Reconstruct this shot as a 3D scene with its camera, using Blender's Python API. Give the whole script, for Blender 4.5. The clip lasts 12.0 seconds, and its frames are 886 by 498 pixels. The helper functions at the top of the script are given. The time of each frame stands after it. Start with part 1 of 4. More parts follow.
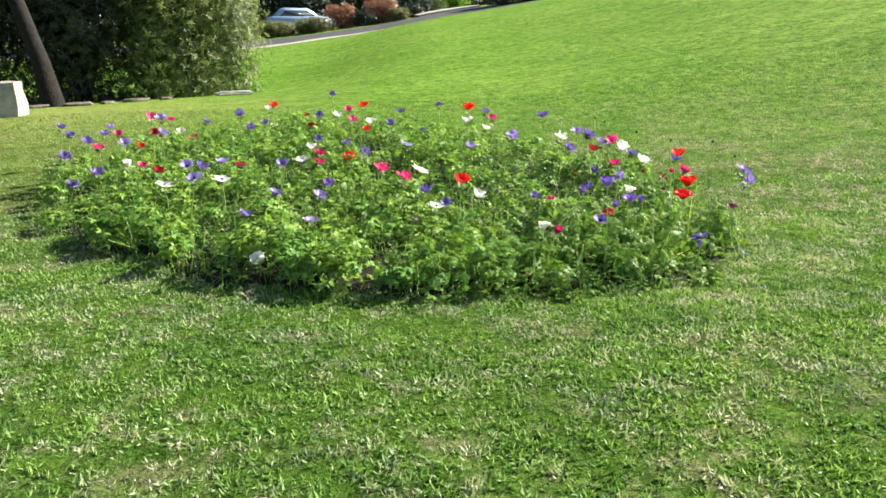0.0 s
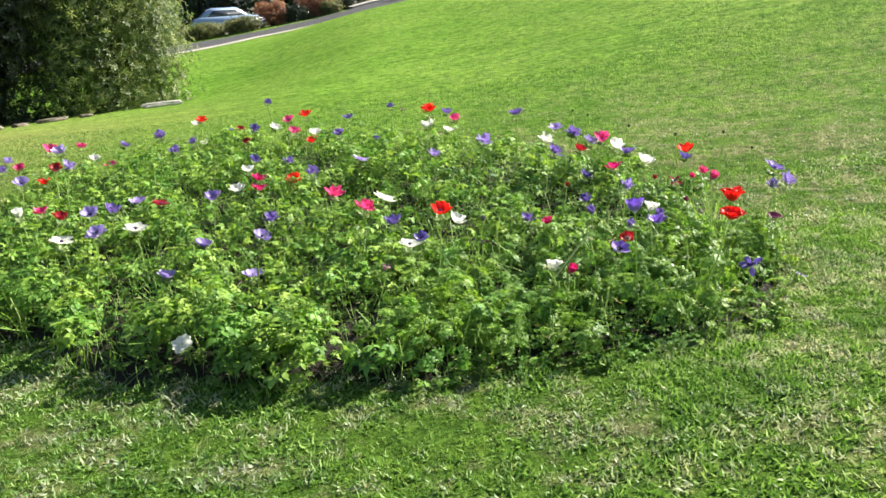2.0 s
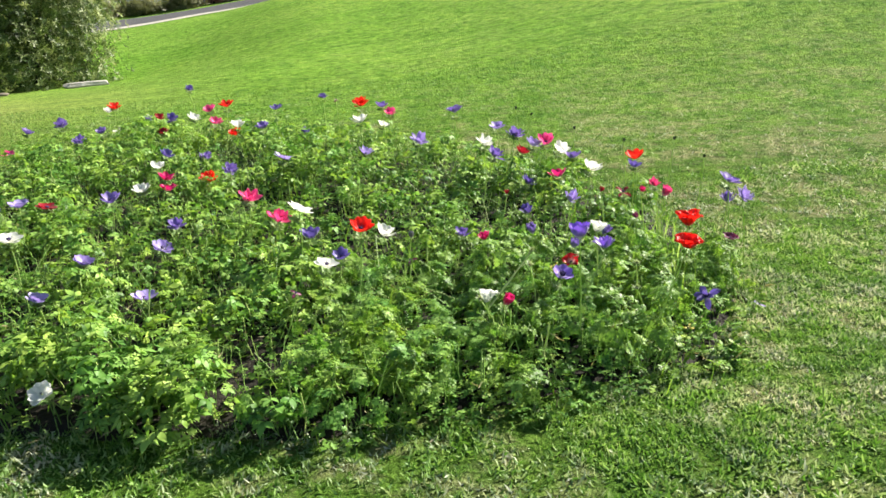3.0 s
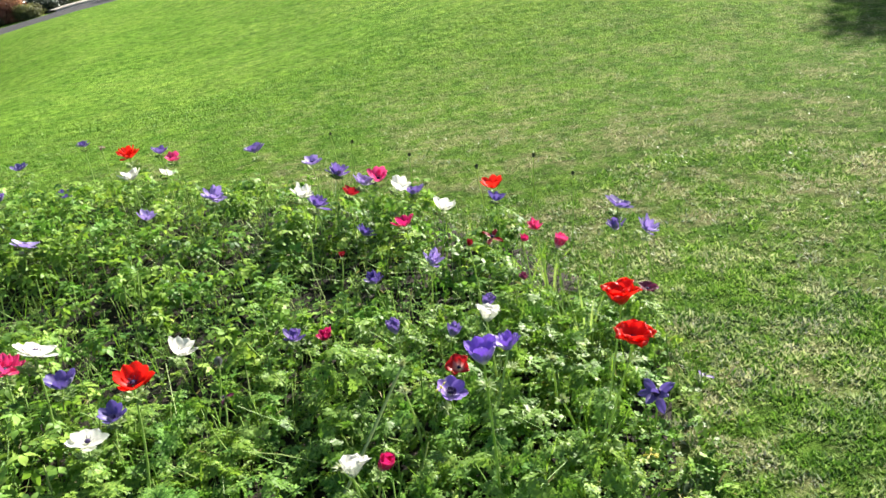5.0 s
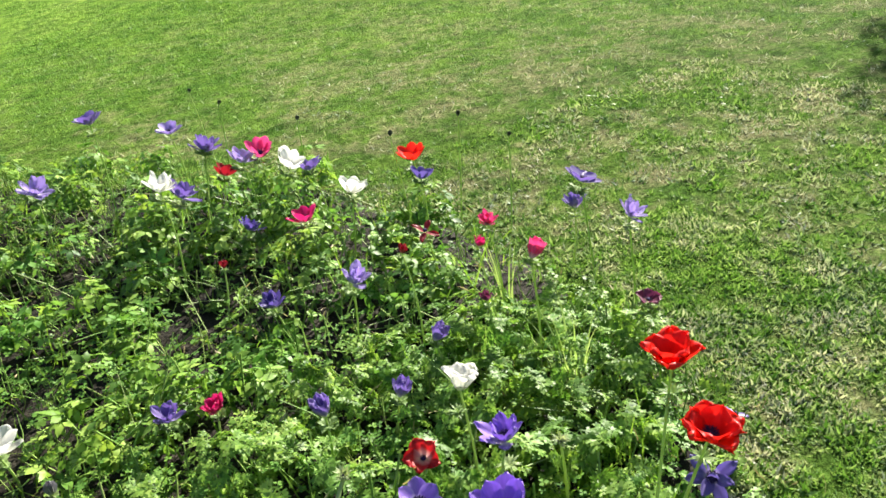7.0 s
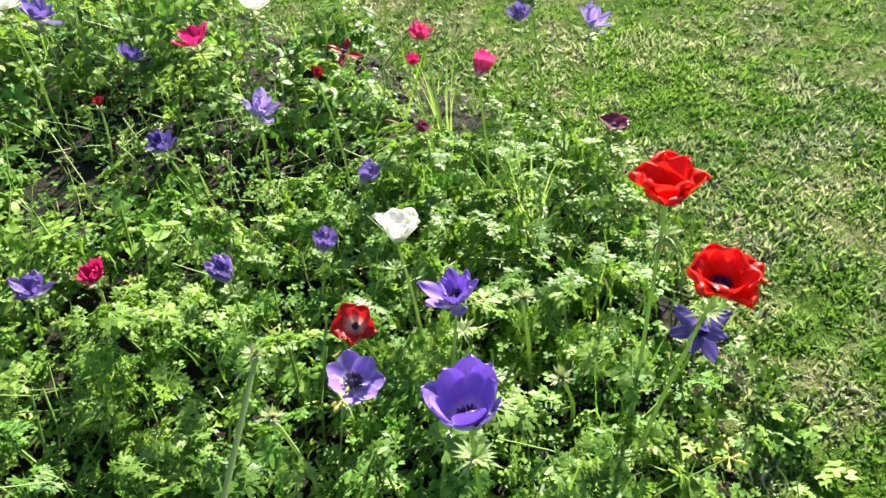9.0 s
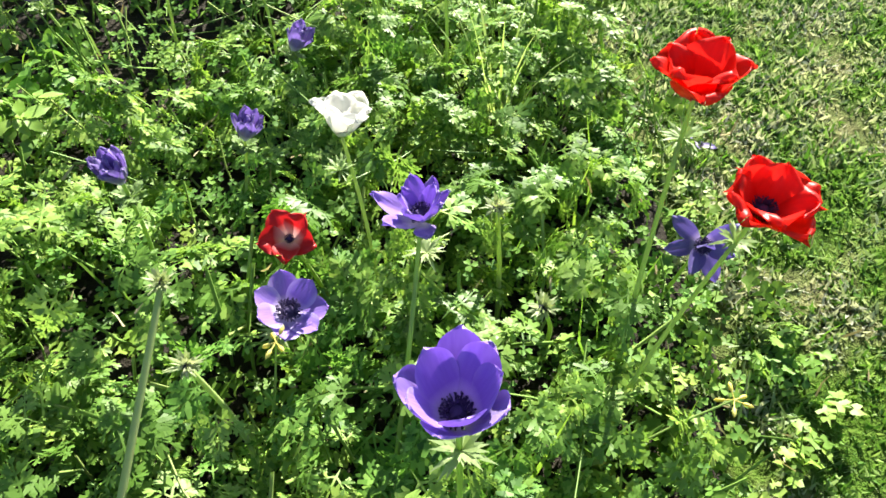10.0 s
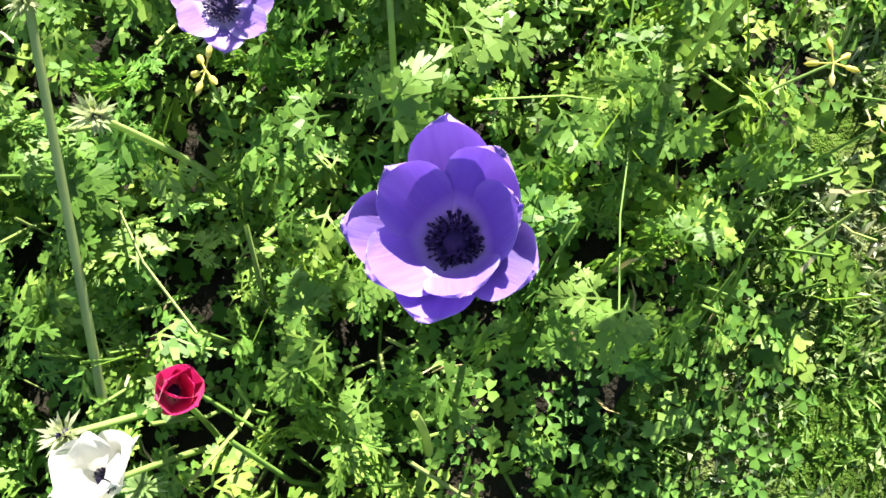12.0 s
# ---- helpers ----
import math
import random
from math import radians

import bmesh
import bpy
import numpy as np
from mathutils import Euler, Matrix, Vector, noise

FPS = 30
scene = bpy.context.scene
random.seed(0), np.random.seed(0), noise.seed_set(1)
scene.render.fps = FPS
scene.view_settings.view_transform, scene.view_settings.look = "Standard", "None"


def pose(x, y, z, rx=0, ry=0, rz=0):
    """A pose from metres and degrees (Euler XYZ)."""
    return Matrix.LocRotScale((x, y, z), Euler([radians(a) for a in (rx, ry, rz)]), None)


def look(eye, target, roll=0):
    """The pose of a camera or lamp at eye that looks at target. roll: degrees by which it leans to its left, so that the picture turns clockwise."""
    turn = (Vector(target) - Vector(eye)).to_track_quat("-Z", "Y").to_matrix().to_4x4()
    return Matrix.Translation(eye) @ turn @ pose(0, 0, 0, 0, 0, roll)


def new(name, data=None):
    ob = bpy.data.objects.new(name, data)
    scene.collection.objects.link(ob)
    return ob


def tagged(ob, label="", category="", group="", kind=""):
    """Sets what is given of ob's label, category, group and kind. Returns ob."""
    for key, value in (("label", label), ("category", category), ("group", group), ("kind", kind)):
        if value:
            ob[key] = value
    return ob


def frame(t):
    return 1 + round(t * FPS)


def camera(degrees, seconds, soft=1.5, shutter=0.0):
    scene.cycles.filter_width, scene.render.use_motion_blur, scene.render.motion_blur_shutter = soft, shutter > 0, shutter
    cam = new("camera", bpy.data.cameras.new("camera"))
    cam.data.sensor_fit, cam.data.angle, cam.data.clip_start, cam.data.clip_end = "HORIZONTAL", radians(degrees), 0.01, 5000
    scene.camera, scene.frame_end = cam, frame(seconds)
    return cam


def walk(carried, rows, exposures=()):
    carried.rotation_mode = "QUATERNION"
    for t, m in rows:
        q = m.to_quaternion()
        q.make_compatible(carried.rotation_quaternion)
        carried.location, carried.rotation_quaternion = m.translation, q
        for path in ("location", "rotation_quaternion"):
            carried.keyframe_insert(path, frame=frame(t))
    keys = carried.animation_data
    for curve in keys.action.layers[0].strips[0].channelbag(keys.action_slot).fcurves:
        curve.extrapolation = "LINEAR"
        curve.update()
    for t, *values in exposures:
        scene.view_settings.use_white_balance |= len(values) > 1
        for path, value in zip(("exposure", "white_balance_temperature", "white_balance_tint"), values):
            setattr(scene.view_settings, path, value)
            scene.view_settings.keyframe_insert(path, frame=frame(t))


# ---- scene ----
cam = camera(62.0, 12.0, 1.6)
PATH = [
    (0, (0.034, 0.007, 1.132), (0.011, 1.935, 0.601), -1.7),
    (0.5, (0.016, 0.251, 1.146), (-0.022, 2.175, 0.6), -0.3),
    (1, (0.004, 0.468, 1.165), (-0.053, 2.391, 0.617), -1.9),
    (1.5, (-0.052, 0.704, 1.149), (-0.05, 2.626, 0.595), -5.1),
    (2, (-0.07, 0.914, 1.166), (0.031, 2.829, 0.599), -5.6),
    (2.5, (0.005, 1.14, 1.18), (0.186, 3.042, 0.588), -3.3),
    (3, (0.064, 1.32, 1.185), (0.304, 3.207, 0.569), -3.8),
    (3.5, (0.108, 1.562, 1.208), (0.502, 3.425, 0.597), -4.0),
    (3.7, (0.12, 1.649, 1.215), (0.576, 3.497, 0.602), -5.2),
    (5.3, (0.264, 2.397, 1.192), (1.01, 4.123, 0.512), -9.4),
    (5.5, (0.266, 2.474, 1.193), (1.059, 4.17, 0.491), -10.2),
    (6, (0.308, 2.667, 1.184), (1.184, 4.276, 0.382), -11.9),
    (6.5, (0.41, 2.863, 1.176), (1.314, 4.435, 0.333), -11.1),
    (6.7, (0.426, 2.914, 1.176), (1.347, 4.472, 0.324), -9.6),
    (8.3, (0.452, 3.03, 1.093), (1.348, 4.477, 0.042), -11.1),
    (8.5, (0.483, 3.056, 1.073), (1.381, 4.462, -0.03), -12.2),
    (9, (0.552, 3.18, 1.004), (1.443, 4.459, -0.249), -9.2),
    (9.5, (0.595, 3.294, 0.963), (1.465, 4.41, -0.451), -6.6),
    (10, (0.644, 3.36, 0.904), (1.482, 4.328, -0.631), -4.3),
    (10.5, (0.721, 3.418, 0.844), (1.354, 4.197, -0.886), -5.4),
    (11, (0.76, 3.448, 0.799), (1.141, 4.074, -1.061), -14.6),
    (11.5, (0.773, 3.459, 0.771), (0.978, 3.948, -1.158), -25.0),
    (12, (0.78, 3.477, 0.766), (0.849, 3.85, -1.198), -39.1),
]
walk(cam, [(t, look(eye, target, roll)) for t, eye, target, roll in PATH], [(0, 1.73), (6.7, 1.75), (9.0, 1.96), (10.5, 2.06), (12, 2.1)])

# ---- light ----
SUN_AZ, SUN_EL = 63.0, 31.0      # degrees from +y towards +x, and above the ground
sun_way = Vector((math.sin(radians(SUN_AZ)) * math.cos(radians(SUN_EL)), math.cos(radians(SUN_AZ)) * math.cos(radians(SUN_EL)), math.sin(radians(SUN_EL))))
sky_world = bpy.data.worlds.new("sky")
scene.world = sky_world
sky_world.use_nodes = True
wn = sky_world.node_tree.nodes
sky = wn.new("ShaderNodeTexSky")
sky.sky_type, sky.sun_disc = "NISHITA", False
sky.sun_elevation, sky.sun_rotation = radians(SUN_EL), radians(SUN_AZ)
sky_world.node_tree.links.new(sky.outputs[0], wn["Background"].inputs[0])
wn["Background"].inputs[1].default_value = 0.05
sun_lamp = bpy.data.lights.new("sun", "SUN")
sun_lamp.energy, sun_lamp.angle, sun_lamp.color = 5.0, radians(0.53), (1.0, 0.94, 0.83)
sun = new("sun", sun_lamp)
sun.matrix_world = look((0, 0, 30), Vector((0, 0, 30)) - sun_way)


# ---- materials ----
def material(name, build):
    m = bpy.data.materials.new(name)
    m.use_nodes = True
    m.node_tree.nodes.clear()
    build(m.node_tree)
    return m


def node(nt, kind, **sets):
    n = nt.nodes.new(kind)
    for key, value in sets.items():
        n.inputs[key.replace("_", " ")].default_value = value
    return n


def noise_of(nt, scale, detail=4.0, coord="Object", rough=0.6):
    c = nt.nodes.new("ShaderNodeTexCoord")
    n = node(nt, "ShaderNodeTexNoise", Scale=scale, Detail=detail, Roughness=rough)
    nt.links.new(c.outputs[coord], n.inputs["Vector"])
    return n.outputs["Fac"]


def ramp(nt, fac, stops):
    r = nt.nodes.new("ShaderNodeValToRGB")
    e = r.color_ramp.elements
    while len(e) < len(stops):
        e.new(0.5)
    for i, (pos, col) in enumerate(stops):
        e[i].position, e[i].color = pos, (*col, 1)
    nt.links.new(fac, r.inputs[0])
    return r.outputs[0]


def mix(nt, fac, a, b, blend="MIX"):
    m = nt.nodes.new("ShaderNodeMix")
    m.data_type, m.blend_type = "RGBA", blend
    for value, sock in ((fac, m.inputs[0]), (a, m.inputs[6]), (b, m.inputs[7])):
        if isinstance(value, bpy.types.NodeSocket):
            nt.links.new(value, sock)
        else:
            sock.default_value = value if isinstance(value, float) else (*value, 1)
    return m.outputs[2]


def maths(nt, op, a, b=0.0, clamp=False):
    m = nt.nodes.new("ShaderNodeMath")
    m.operation, m.use_clamp = op, clamp
    for value, sock in ((a, m.inputs[0]), (b, m.inputs[1])):
        if isinstance(value, bpy.types.NodeSocket):
            nt.links.new(value, sock)
        else:
            sock.default_value = value
    return m.outputs[0]


def surface(nt, colour, rough=0.6, through_light=0.0, gloss=0.4, bump=None, bump_size=0.002, through_tint=(1, 1, 1), metal=0.0, satin=0.0):
    """A dielectric surface; through_light is the share of light that a thin leaf or petal lets through."""
    p = node(nt, "ShaderNodeBsdfPrincipled", Roughness=rough, Metallic=metal)
    p.inputs["Specular IOR Level"].default_value = gloss
    if isinstance(colour, bpy.types.NodeSocket):
        nt.links.new(colour, p.inputs["Base Color"])
    else:
        p.inputs["Base Color"].default_value = (*colour, 1)
    p.inputs["Sheen Weight"].default_value, p.inputs["Sheen Roughness"].default_value = satin, 0.35
    last = p.outputs[0]
    if bump is not None:
        b = node(nt, "ShaderNodeBump", Strength=1.0, Distance=bump_size)
        nt.links.new(bump, b.inputs["Height"])
        nt.links.new(b.outputs[0], p.inputs["Normal"])
    if through_light:
        t = nt.nodes.new("ShaderNodeBsdfTranslucent")
        nt.links.new(mix(nt, 1.0, colour, through_tint, "MULTIPLY"), t.inputs[0])
        s = node(nt, "ShaderNodeMixShader", Fac=through_light)
        nt.links.new(last, s.inputs[1])
        nt.links.new(t.outputs[0], s.inputs[2])
        last = s.outputs[0]
    out = nt.nodes.new("ShaderNodeOutputMaterial")
    nt.links.new(last, out.inputs[0])


def island(nt):
    return nt.nodes.new("ShaderNodeNewGeometry").outputs["Random Per Island"]


def each_object(nt):
    return nt.nodes.new("ShaderNodeObjectInfo").outputs["Random"]


def dry_patches(nt, low, high):
    """Where the grass is dry: in patches round the bed, hardly any on the fresh hill behind."""
    c = nt.nodes.new("ShaderNodeTexCoord")
    xyz = nt.nodes.new("ShaderNodeSeparateXYZ")
    nt.links.new(c.outputs["Object"], xyz.inputs[0])
    fresh = node(nt, "ShaderNodeMapRange", From_Min=6.5, From_Max=11.0, To_Min=1.0, To_Max=0.15)
    nt.links.new(xyz.outputs[1], fresh.inputs[0])
    worn = node(nt, "ShaderNodeMapRange", From_Min=0.6, From_Max=2.2, To_Min=0.0, To_Max=0.03)
    nt.links.new(xyz.outputs[0], worn.inputs[0])
    d = ramp(nt, maths(nt, "ADD", maths(nt, "ADD", maths(nt, "MULTIPLY", noise_of(nt, 2.0, 4.0), 0.5), maths(nt, "MULTIPLY", noise_of(nt, 8.0, 6.0, rough=0.7), 0.5)), worn.outputs[0]), [(low, (0.06, 0.06, 0.06)), (high, (1, 1, 1))])
    return maths(nt, "MULTIPLY", d, fresh.outputs[0])


def leafy(name, dark, mid, light, vary=island, rough=0.5, gloss=0.22, clear=0.45, patch=2.2, dry=None, even=0.7, plants=False):
    def build(nt):
        c = ramp(nt, vary(nt), [(0.0, dark), (0.5, mid), (1.0, light)])
        c = mix(nt, maths(nt, "MULTIPLY", noise_of(nt, patch), even), c, mid)
        if plants:
            c = mix(nt, 1.0, c, ramp(nt, noise_of(nt, 4.5, 2.0), [(0.38, (0.72, 0.90, 0.95)), (0.5, (1, 1, 1)), (0.62, (1.10, 1.05, 0.95))]), "MULTIPLY")
        if dry:
            pick = maths(nt, "MULTIPLY", dry_patches(nt, 0.48, 0.61), ramp(nt, vary(nt), [(0.25, (0, 0, 0)), (0.5, (1, 1, 1))]))
            c = mix(nt, pick, c, dry)
            c = mix(nt, 1.0, c, ramp(nt, noise_of(nt, 1.7, 5.0), [(0.36, (0.62, 0.72, 0.70)), (0.58, (1.06, 1.05, 1.0))]), "MULTIPLY")
        surface(nt, c, rough, clear, gloss, through_tint=(1.2, 1.22, 0.8))
    return material(name, build)


MAT_LEAF = leafy("anemone_leaf", (0.05, 0.12, 0.022), (0.18, 0.325, 0.048), (0.34, 0.48, 0.105), island, 0.48, 0.22, 0.38, even=0.25, plants=True)
MAT_LEAF_ONE = leafy("anemone_leaf_single", (0.07, 0.155, 0.026), (0.145, 0.28, 0.045), (0.28, 0.41, 0.10), each_object, 0.45, 0.28, 0.40)
MAT_CLOVER = leafy("clover_leaf", (0.07, 0.17, 0.035), (0.12, 0.255, 0.045), (0.22, 0.36, 0.07), island, 0.55, 0.12, 0.36)
MAT_STALK = leafy("stalk", (0.23, 0.35, 0.09), (0.33, 0.46, 0.14), (0.46, 0.54, 0.23), each_object, 0.45, 0.4, 0.4)
MAT_STALKS = leafy("stalks", (0.12, 0.23, 0.04), (0.18, 0.31, 0.06), (0.34, 0.40, 0.14), island, 0.5, 0.4, 0.15)
MAT_BRACT = leafy("bract", (0.16, 0.26, 0.08), (0.25, 0.36, 0.13), (0.40, 0.47, 0.24), each_object, 0.5, 0.3, 0.35)
MAT_PALE = leafy("pale_collar", (0.24, 0.31, 0.14), (0.34, 0.40, 0.20), (0.52, 0.55, 0.38), each_object, 0.55, 0.3, 0.35)
MAT_DRY = leafy("dry_leaf", (0.24, 0.19, 0.09), (0.38, 0.32, 0.17), (0.55, 0.50, 0.33), island, 0.7, 0.2, 0.25)
MAT_BLADE = leafy("grass_blade", (0.04, 0.115, 0.016), (0.14, 0.28, 0.04), (0.34, 0.48, 0.14), island, 0.5, 0.22, 0.34, 0.9, (0.50, 0.49, 0.40), 0.45)
MAT_SHRUB = leafy("shrub_leaf", (0.03, 0.06, 0.016), (0.09, 0.14, 0.04), (0.33, 0.37, 0.17), island, 0.42, 0.3, 0.42, even=0.3)
# deep shade inside shrubs and crowns is put into this near-black leaf colour
MAT_SHADED_HEDGE = leafy("shaded_hedge_leaf", (0.008, 0.016, 0.006), (0.016, 0.03, 0.01), (0.05, 0.075, 0.028), island, 0.35, 0.5, 0.12)
MAT_GREYLEAF = leafy("grey_green_leaf", (0.09, 0.10, 0.05), (0.17, 0.18, 0.09), (0.30, 0.29, 0.15), island)
MAT_FRESH = leafy("fresh_leaf", (0.10, 0.22, 0.03), (0.17, 0.31, 0.04), (0.28, 0.42, 0.06), island)
MAT_REDLEAF = leafy("red_leaf", (0.16, 0.075, 0.06), (0.30, 0.14, 0.11), (0.42, 0.27, 0.20), island, clear=0.5)
MAT_YELLOW = leafy("yellow_bud", (0.55, 0.48, 0.08), (0.70, 0.62, 0.14), (0.75, 0.68, 0.3), each_object, 0.5, 0.3, 0.3)


def lawn_nodes(nt):
    green = ramp(nt, noise_of(nt, 5.0, 6.0), [(0.35, (0.07, 0.155, 0.024)), (0.65, (0.145, 0.25, 0.042))])
    straw = mix(nt, dry_patches(nt, 0.49, 0.64), green, (0.27, 0.26, 0.155))
    place = nt.nodes.new("ShaderNodeTexCoord")
    at = nt.nodes.new("ShaderNodeSeparateXYZ")
    nt.links.new(place.outputs["Object"], at.inputs[0])
    west = node(nt, "ShaderNodeMapRange", From_Min=-1.0, From_Max=-5.5, To_Min=0.0, To_Max=0.6)
    nt.links.new(at.outputs[0], west.inputs[0])
    close = node(nt, "ShaderNodeMapRange", From_Min=12.0, From_Max=17.0, To_Min=1.0, To_Max=0.0)
    nt.links.new(at.outputs[1], close.inputs[0])
    straw = mix(nt, maths(nt, "MULTIPLY", west.outputs[0], close.outputs[0]), straw, (0.21, 0.215, 0.095))
    tuft = ramp(nt, noise_of(nt, 11.0, 6.0, rough=0.75), [(0.36, (0.45, 0.5, 0.45)), (0.5, (0.92, 0.92, 0.92)), (0.66, (1.25, 1.2, 1.25))])
    fine = ramp(nt, noise_of(nt, 45.0, 6.0, rough=0.8), [(0.34, (0.28, 0.28, 0.26)), (0.5, (0.9, 0.9, 0.88)), (0.68, (1.4, 1.4, 1.35))])
    wide = ramp(nt, noise_of(nt, 0.22, 3.0), [(0.35, (0.82, 0.92, 0.75)), (0.65, (1.12, 1.06, 1.1))])
    c = mix(nt, 1.0, mix(nt, 1.0, mix(nt, 1.0, straw, tuft, "MULTIPLY"), fine, "MULTIPLY"), wide, "MULTIPLY")
    lumps = maths(nt, "ADD", maths(nt, "MULTIPLY", noise_of(nt, 9.0, 5.0, rough=0.7), 1.6), noise_of(nt, 60.0, 4.0, rough=0.8))
    co = nt.nodes.new("ShaderNodeTexCoord")
    drawn = nt.nodes.new("ShaderNodeMapping")
    drawn.inputs["Scale"].default_value = (0.45, 1.9, 1.0)
    drawn.inputs["Rotation"].default_value = (0, 0, 0.12)
    nt.links.new(co.outputs["Object"], drawn.inputs[0])
    streak = node(nt, "ShaderNodeTexNoise", Scale=1.0, Detail=7.0, Roughness=0.7)
    nt.links.new(drawn.outputs[0], streak.inputs["Vector"])
    c = mix(nt, 1.0, c, ramp(nt, streak.outputs["Fac"], [(0.34, (0.82, 0.87, 0.82)), (0.5, (1.0, 1.0, 1.0)), (0.66, (1.16, 1.12, 1.14))]), "MULTIPLY")
    # near ground darkened like shade under blades; the fresher far lawn brightened as if sunlit
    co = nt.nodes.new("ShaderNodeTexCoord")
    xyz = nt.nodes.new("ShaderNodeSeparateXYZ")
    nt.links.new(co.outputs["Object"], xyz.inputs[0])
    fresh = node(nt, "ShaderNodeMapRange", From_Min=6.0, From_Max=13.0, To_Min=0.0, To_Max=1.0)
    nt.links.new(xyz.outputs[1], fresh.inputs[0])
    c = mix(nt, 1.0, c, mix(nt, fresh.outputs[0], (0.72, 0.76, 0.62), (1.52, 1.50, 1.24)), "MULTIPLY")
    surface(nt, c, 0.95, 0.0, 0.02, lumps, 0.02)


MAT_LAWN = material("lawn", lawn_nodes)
# soil made near-black, so the shade in leaf gaps is in its colour
MAT_SHADED_SOIL = material("soil", lambda nt: surface(nt, ramp(nt, noise_of(nt, 14.0, 6.0), [(0.3, (0.010, 0.009, 0.006)), (0.7, (0.026, 0.022, 0.014))]), 0.9, 0, 0.2, noise_of(nt, 40.0), 0.02))
MAT_ASPHALT = material("asphalt", lambda nt: surface(nt, ramp(nt, noise_of(nt, 3.0, 8.0, rough=0.8), [(0.3, (0.045, 0.045, 0.05)), (0.7, (0.085, 0.083, 0.085))]), 0.85, 0, 0.3, noise_of(nt, 80.0), 0.01))
MAT_CONCRETE = material("concrete", lambda nt: surface(nt, ramp(nt, noise_of(nt, 1.5, 8.0, rough=0.75), [(0.3, (0.33, 0.30, 0.26)), (0.7, (0.52, 0.48, 0.42))]), 0.85, 0, 0.3, noise_of(nt, 30.0), 0.008))
MAT_STONE = material("pale_stone", lambda nt: surface(nt, ramp(nt, noise_of(nt, 3.0, 8.0, rough=0.7), [(0.3, (0.20, 0.19, 0.16)), (0.65, (0.44, 0.42, 0.38))]), 0.8, 0, 0.3, noise_of(nt, 14.0, 6.0), 0.03))
MAT_DULL = material("weathered_stone", lambda nt: surface(nt, ramp(nt, noise_of(nt, 6.0, 8.0, rough=0.7), [(0.3, (0.08, 0.07, 0.05)), (0.7, (0.22, 0.19, 0.15))]), 0.9, 0, 0.2, noise_of(nt, 20.0, 6.0), 0.02))
# bark colour lowered to carry the shade that lies on the trunk
MAT_SHADED_BARK = material("shaded_bark", lambda nt: surface(nt, ramp(nt, noise_of(nt, 9.0, 6.0), [(0.3, (0.008, 0.007, 0.006)), (0.7, (0.026, 0.022, 0.019))]), 0.9, 0, 0.2, noise_of(nt, 22.0), 0.02))
MAT_STAMEN = material("stamens", lambda nt: surface(nt, ramp(nt, noise_of(nt, 260.0), [(0.35, (0.02, 0.014, 0.04)), (0.7, (0.085, 0.065, 0.16))]), 0.7, 0, 0.15))


def petal_material(name, tip, base, deep, clear=0.36, tint=(1, 1, 1), rim=0.0, satin=0.25, pale=0.34):
    """Petal tissue: base is the paler foot near the heart, deep the vein colour."""
    def build(nt):
        c = nt.nodes.new("ShaderNodeTexCoord")
        xyz = nt.nodes.new("ShaderNodeSeparateXYZ")
        nt.links.new(c.outputs["Object"], xyz.inputs[0])
        foot = node(nt, "ShaderNodeMapRange", From_Min=0.12, From_Max=pale, To_Min=1.0, To_Max=0.0)
        nt.links.new(xyz.outputs[1], foot.inputs[0])
        stretch = nt.nodes.new("ShaderNodeMapping")
        stretch.inputs["Scale"].default_value = (26.0, 2.2, 1.0)
        nt.links.new(c.outputs["Object"], stretch.inputs[0])
        vein = node(nt, "ShaderNodeTexNoise", Scale=1.0, Detail=3.0)
        nt.links.new(stretch.outputs[0], vein.inputs["Vector"])
        body = mix(nt, ramp(nt, vein.outputs["Fac"], [(0.40, (0, 0, 0)), (0.75, (0.55, 0.55, 0.55))]), tip, deep)
        body = mix(nt, maths(nt, "MULTIPLY", each_object(nt), 0.35), body, deep)
        if rim:
            edge = node(nt, "ShaderNodeMapRange", From_Min=0.20, From_Max=0.33, To_Min=0.0, To_Max=rim)
            nt.links.new(maths(nt, "ABSOLUTE", xyz.outputs[0]), edge.inputs[0])
            body = mix(nt, edge.outputs[0], body, base)
        body = mix(nt, foot.outputs[0], body, base)
        surface(nt, body, 0.42, clear, 0.28, vein.outputs["Fac"], 0.0004, tint, satin=satin)
    return material(name, build)


PETALS = {
    # violet: pale foot widened and tip lightened to carry sunlight on the petals
    "v": petal_material("violet_petal", (0.30, 0.19, 0.60), (0.84, 0.78, 0.90), (0.22, 0.12, 0.50), 0.26, (0.62, 0.42, 0.95), 0.30, 0.5, 0.42),
    "u": petal_material("dull_violet_petal", (0.26, 0.20, 0.47), (0.60, 0.54, 0.70), (0.15, 0.10, 0.31), 0.34, (0.8, 0.65, 1.0)),
    "l": petal_material("lilac_petal", (0.45, 0.38, 0.66), (0.76, 0.70, 0.82), (0.31, 0.23, 0.52), 0.34, (0.85, 0.72, 1.0)),
    "b": petal_material("blue_violet_petal", (0.16, 0.13, 0.36), (0.52, 0.47, 0.64), (0.09, 0.07, 0.25), 0.34, (0.8, 0.65, 1.0)),
    "r": petal_material("red_petal", (0.80, 0.022, 0.012), (0.66, 0.05, 0.05), (0.66, 0.012, 0.010), 0.45, satin=0.0),
    "R": petal_material("red_and_white_petal", (0.55, 0.012, 0.016), (0.72, 0.46, 0.43), (0.42, 0.010, 0.014), pale=0.5),
    "d": petal_material("dark_red_petal", (0.34, 0.010, 0.022), (0.42, 0.08, 0.09), (0.20, 0.006, 0.014)),
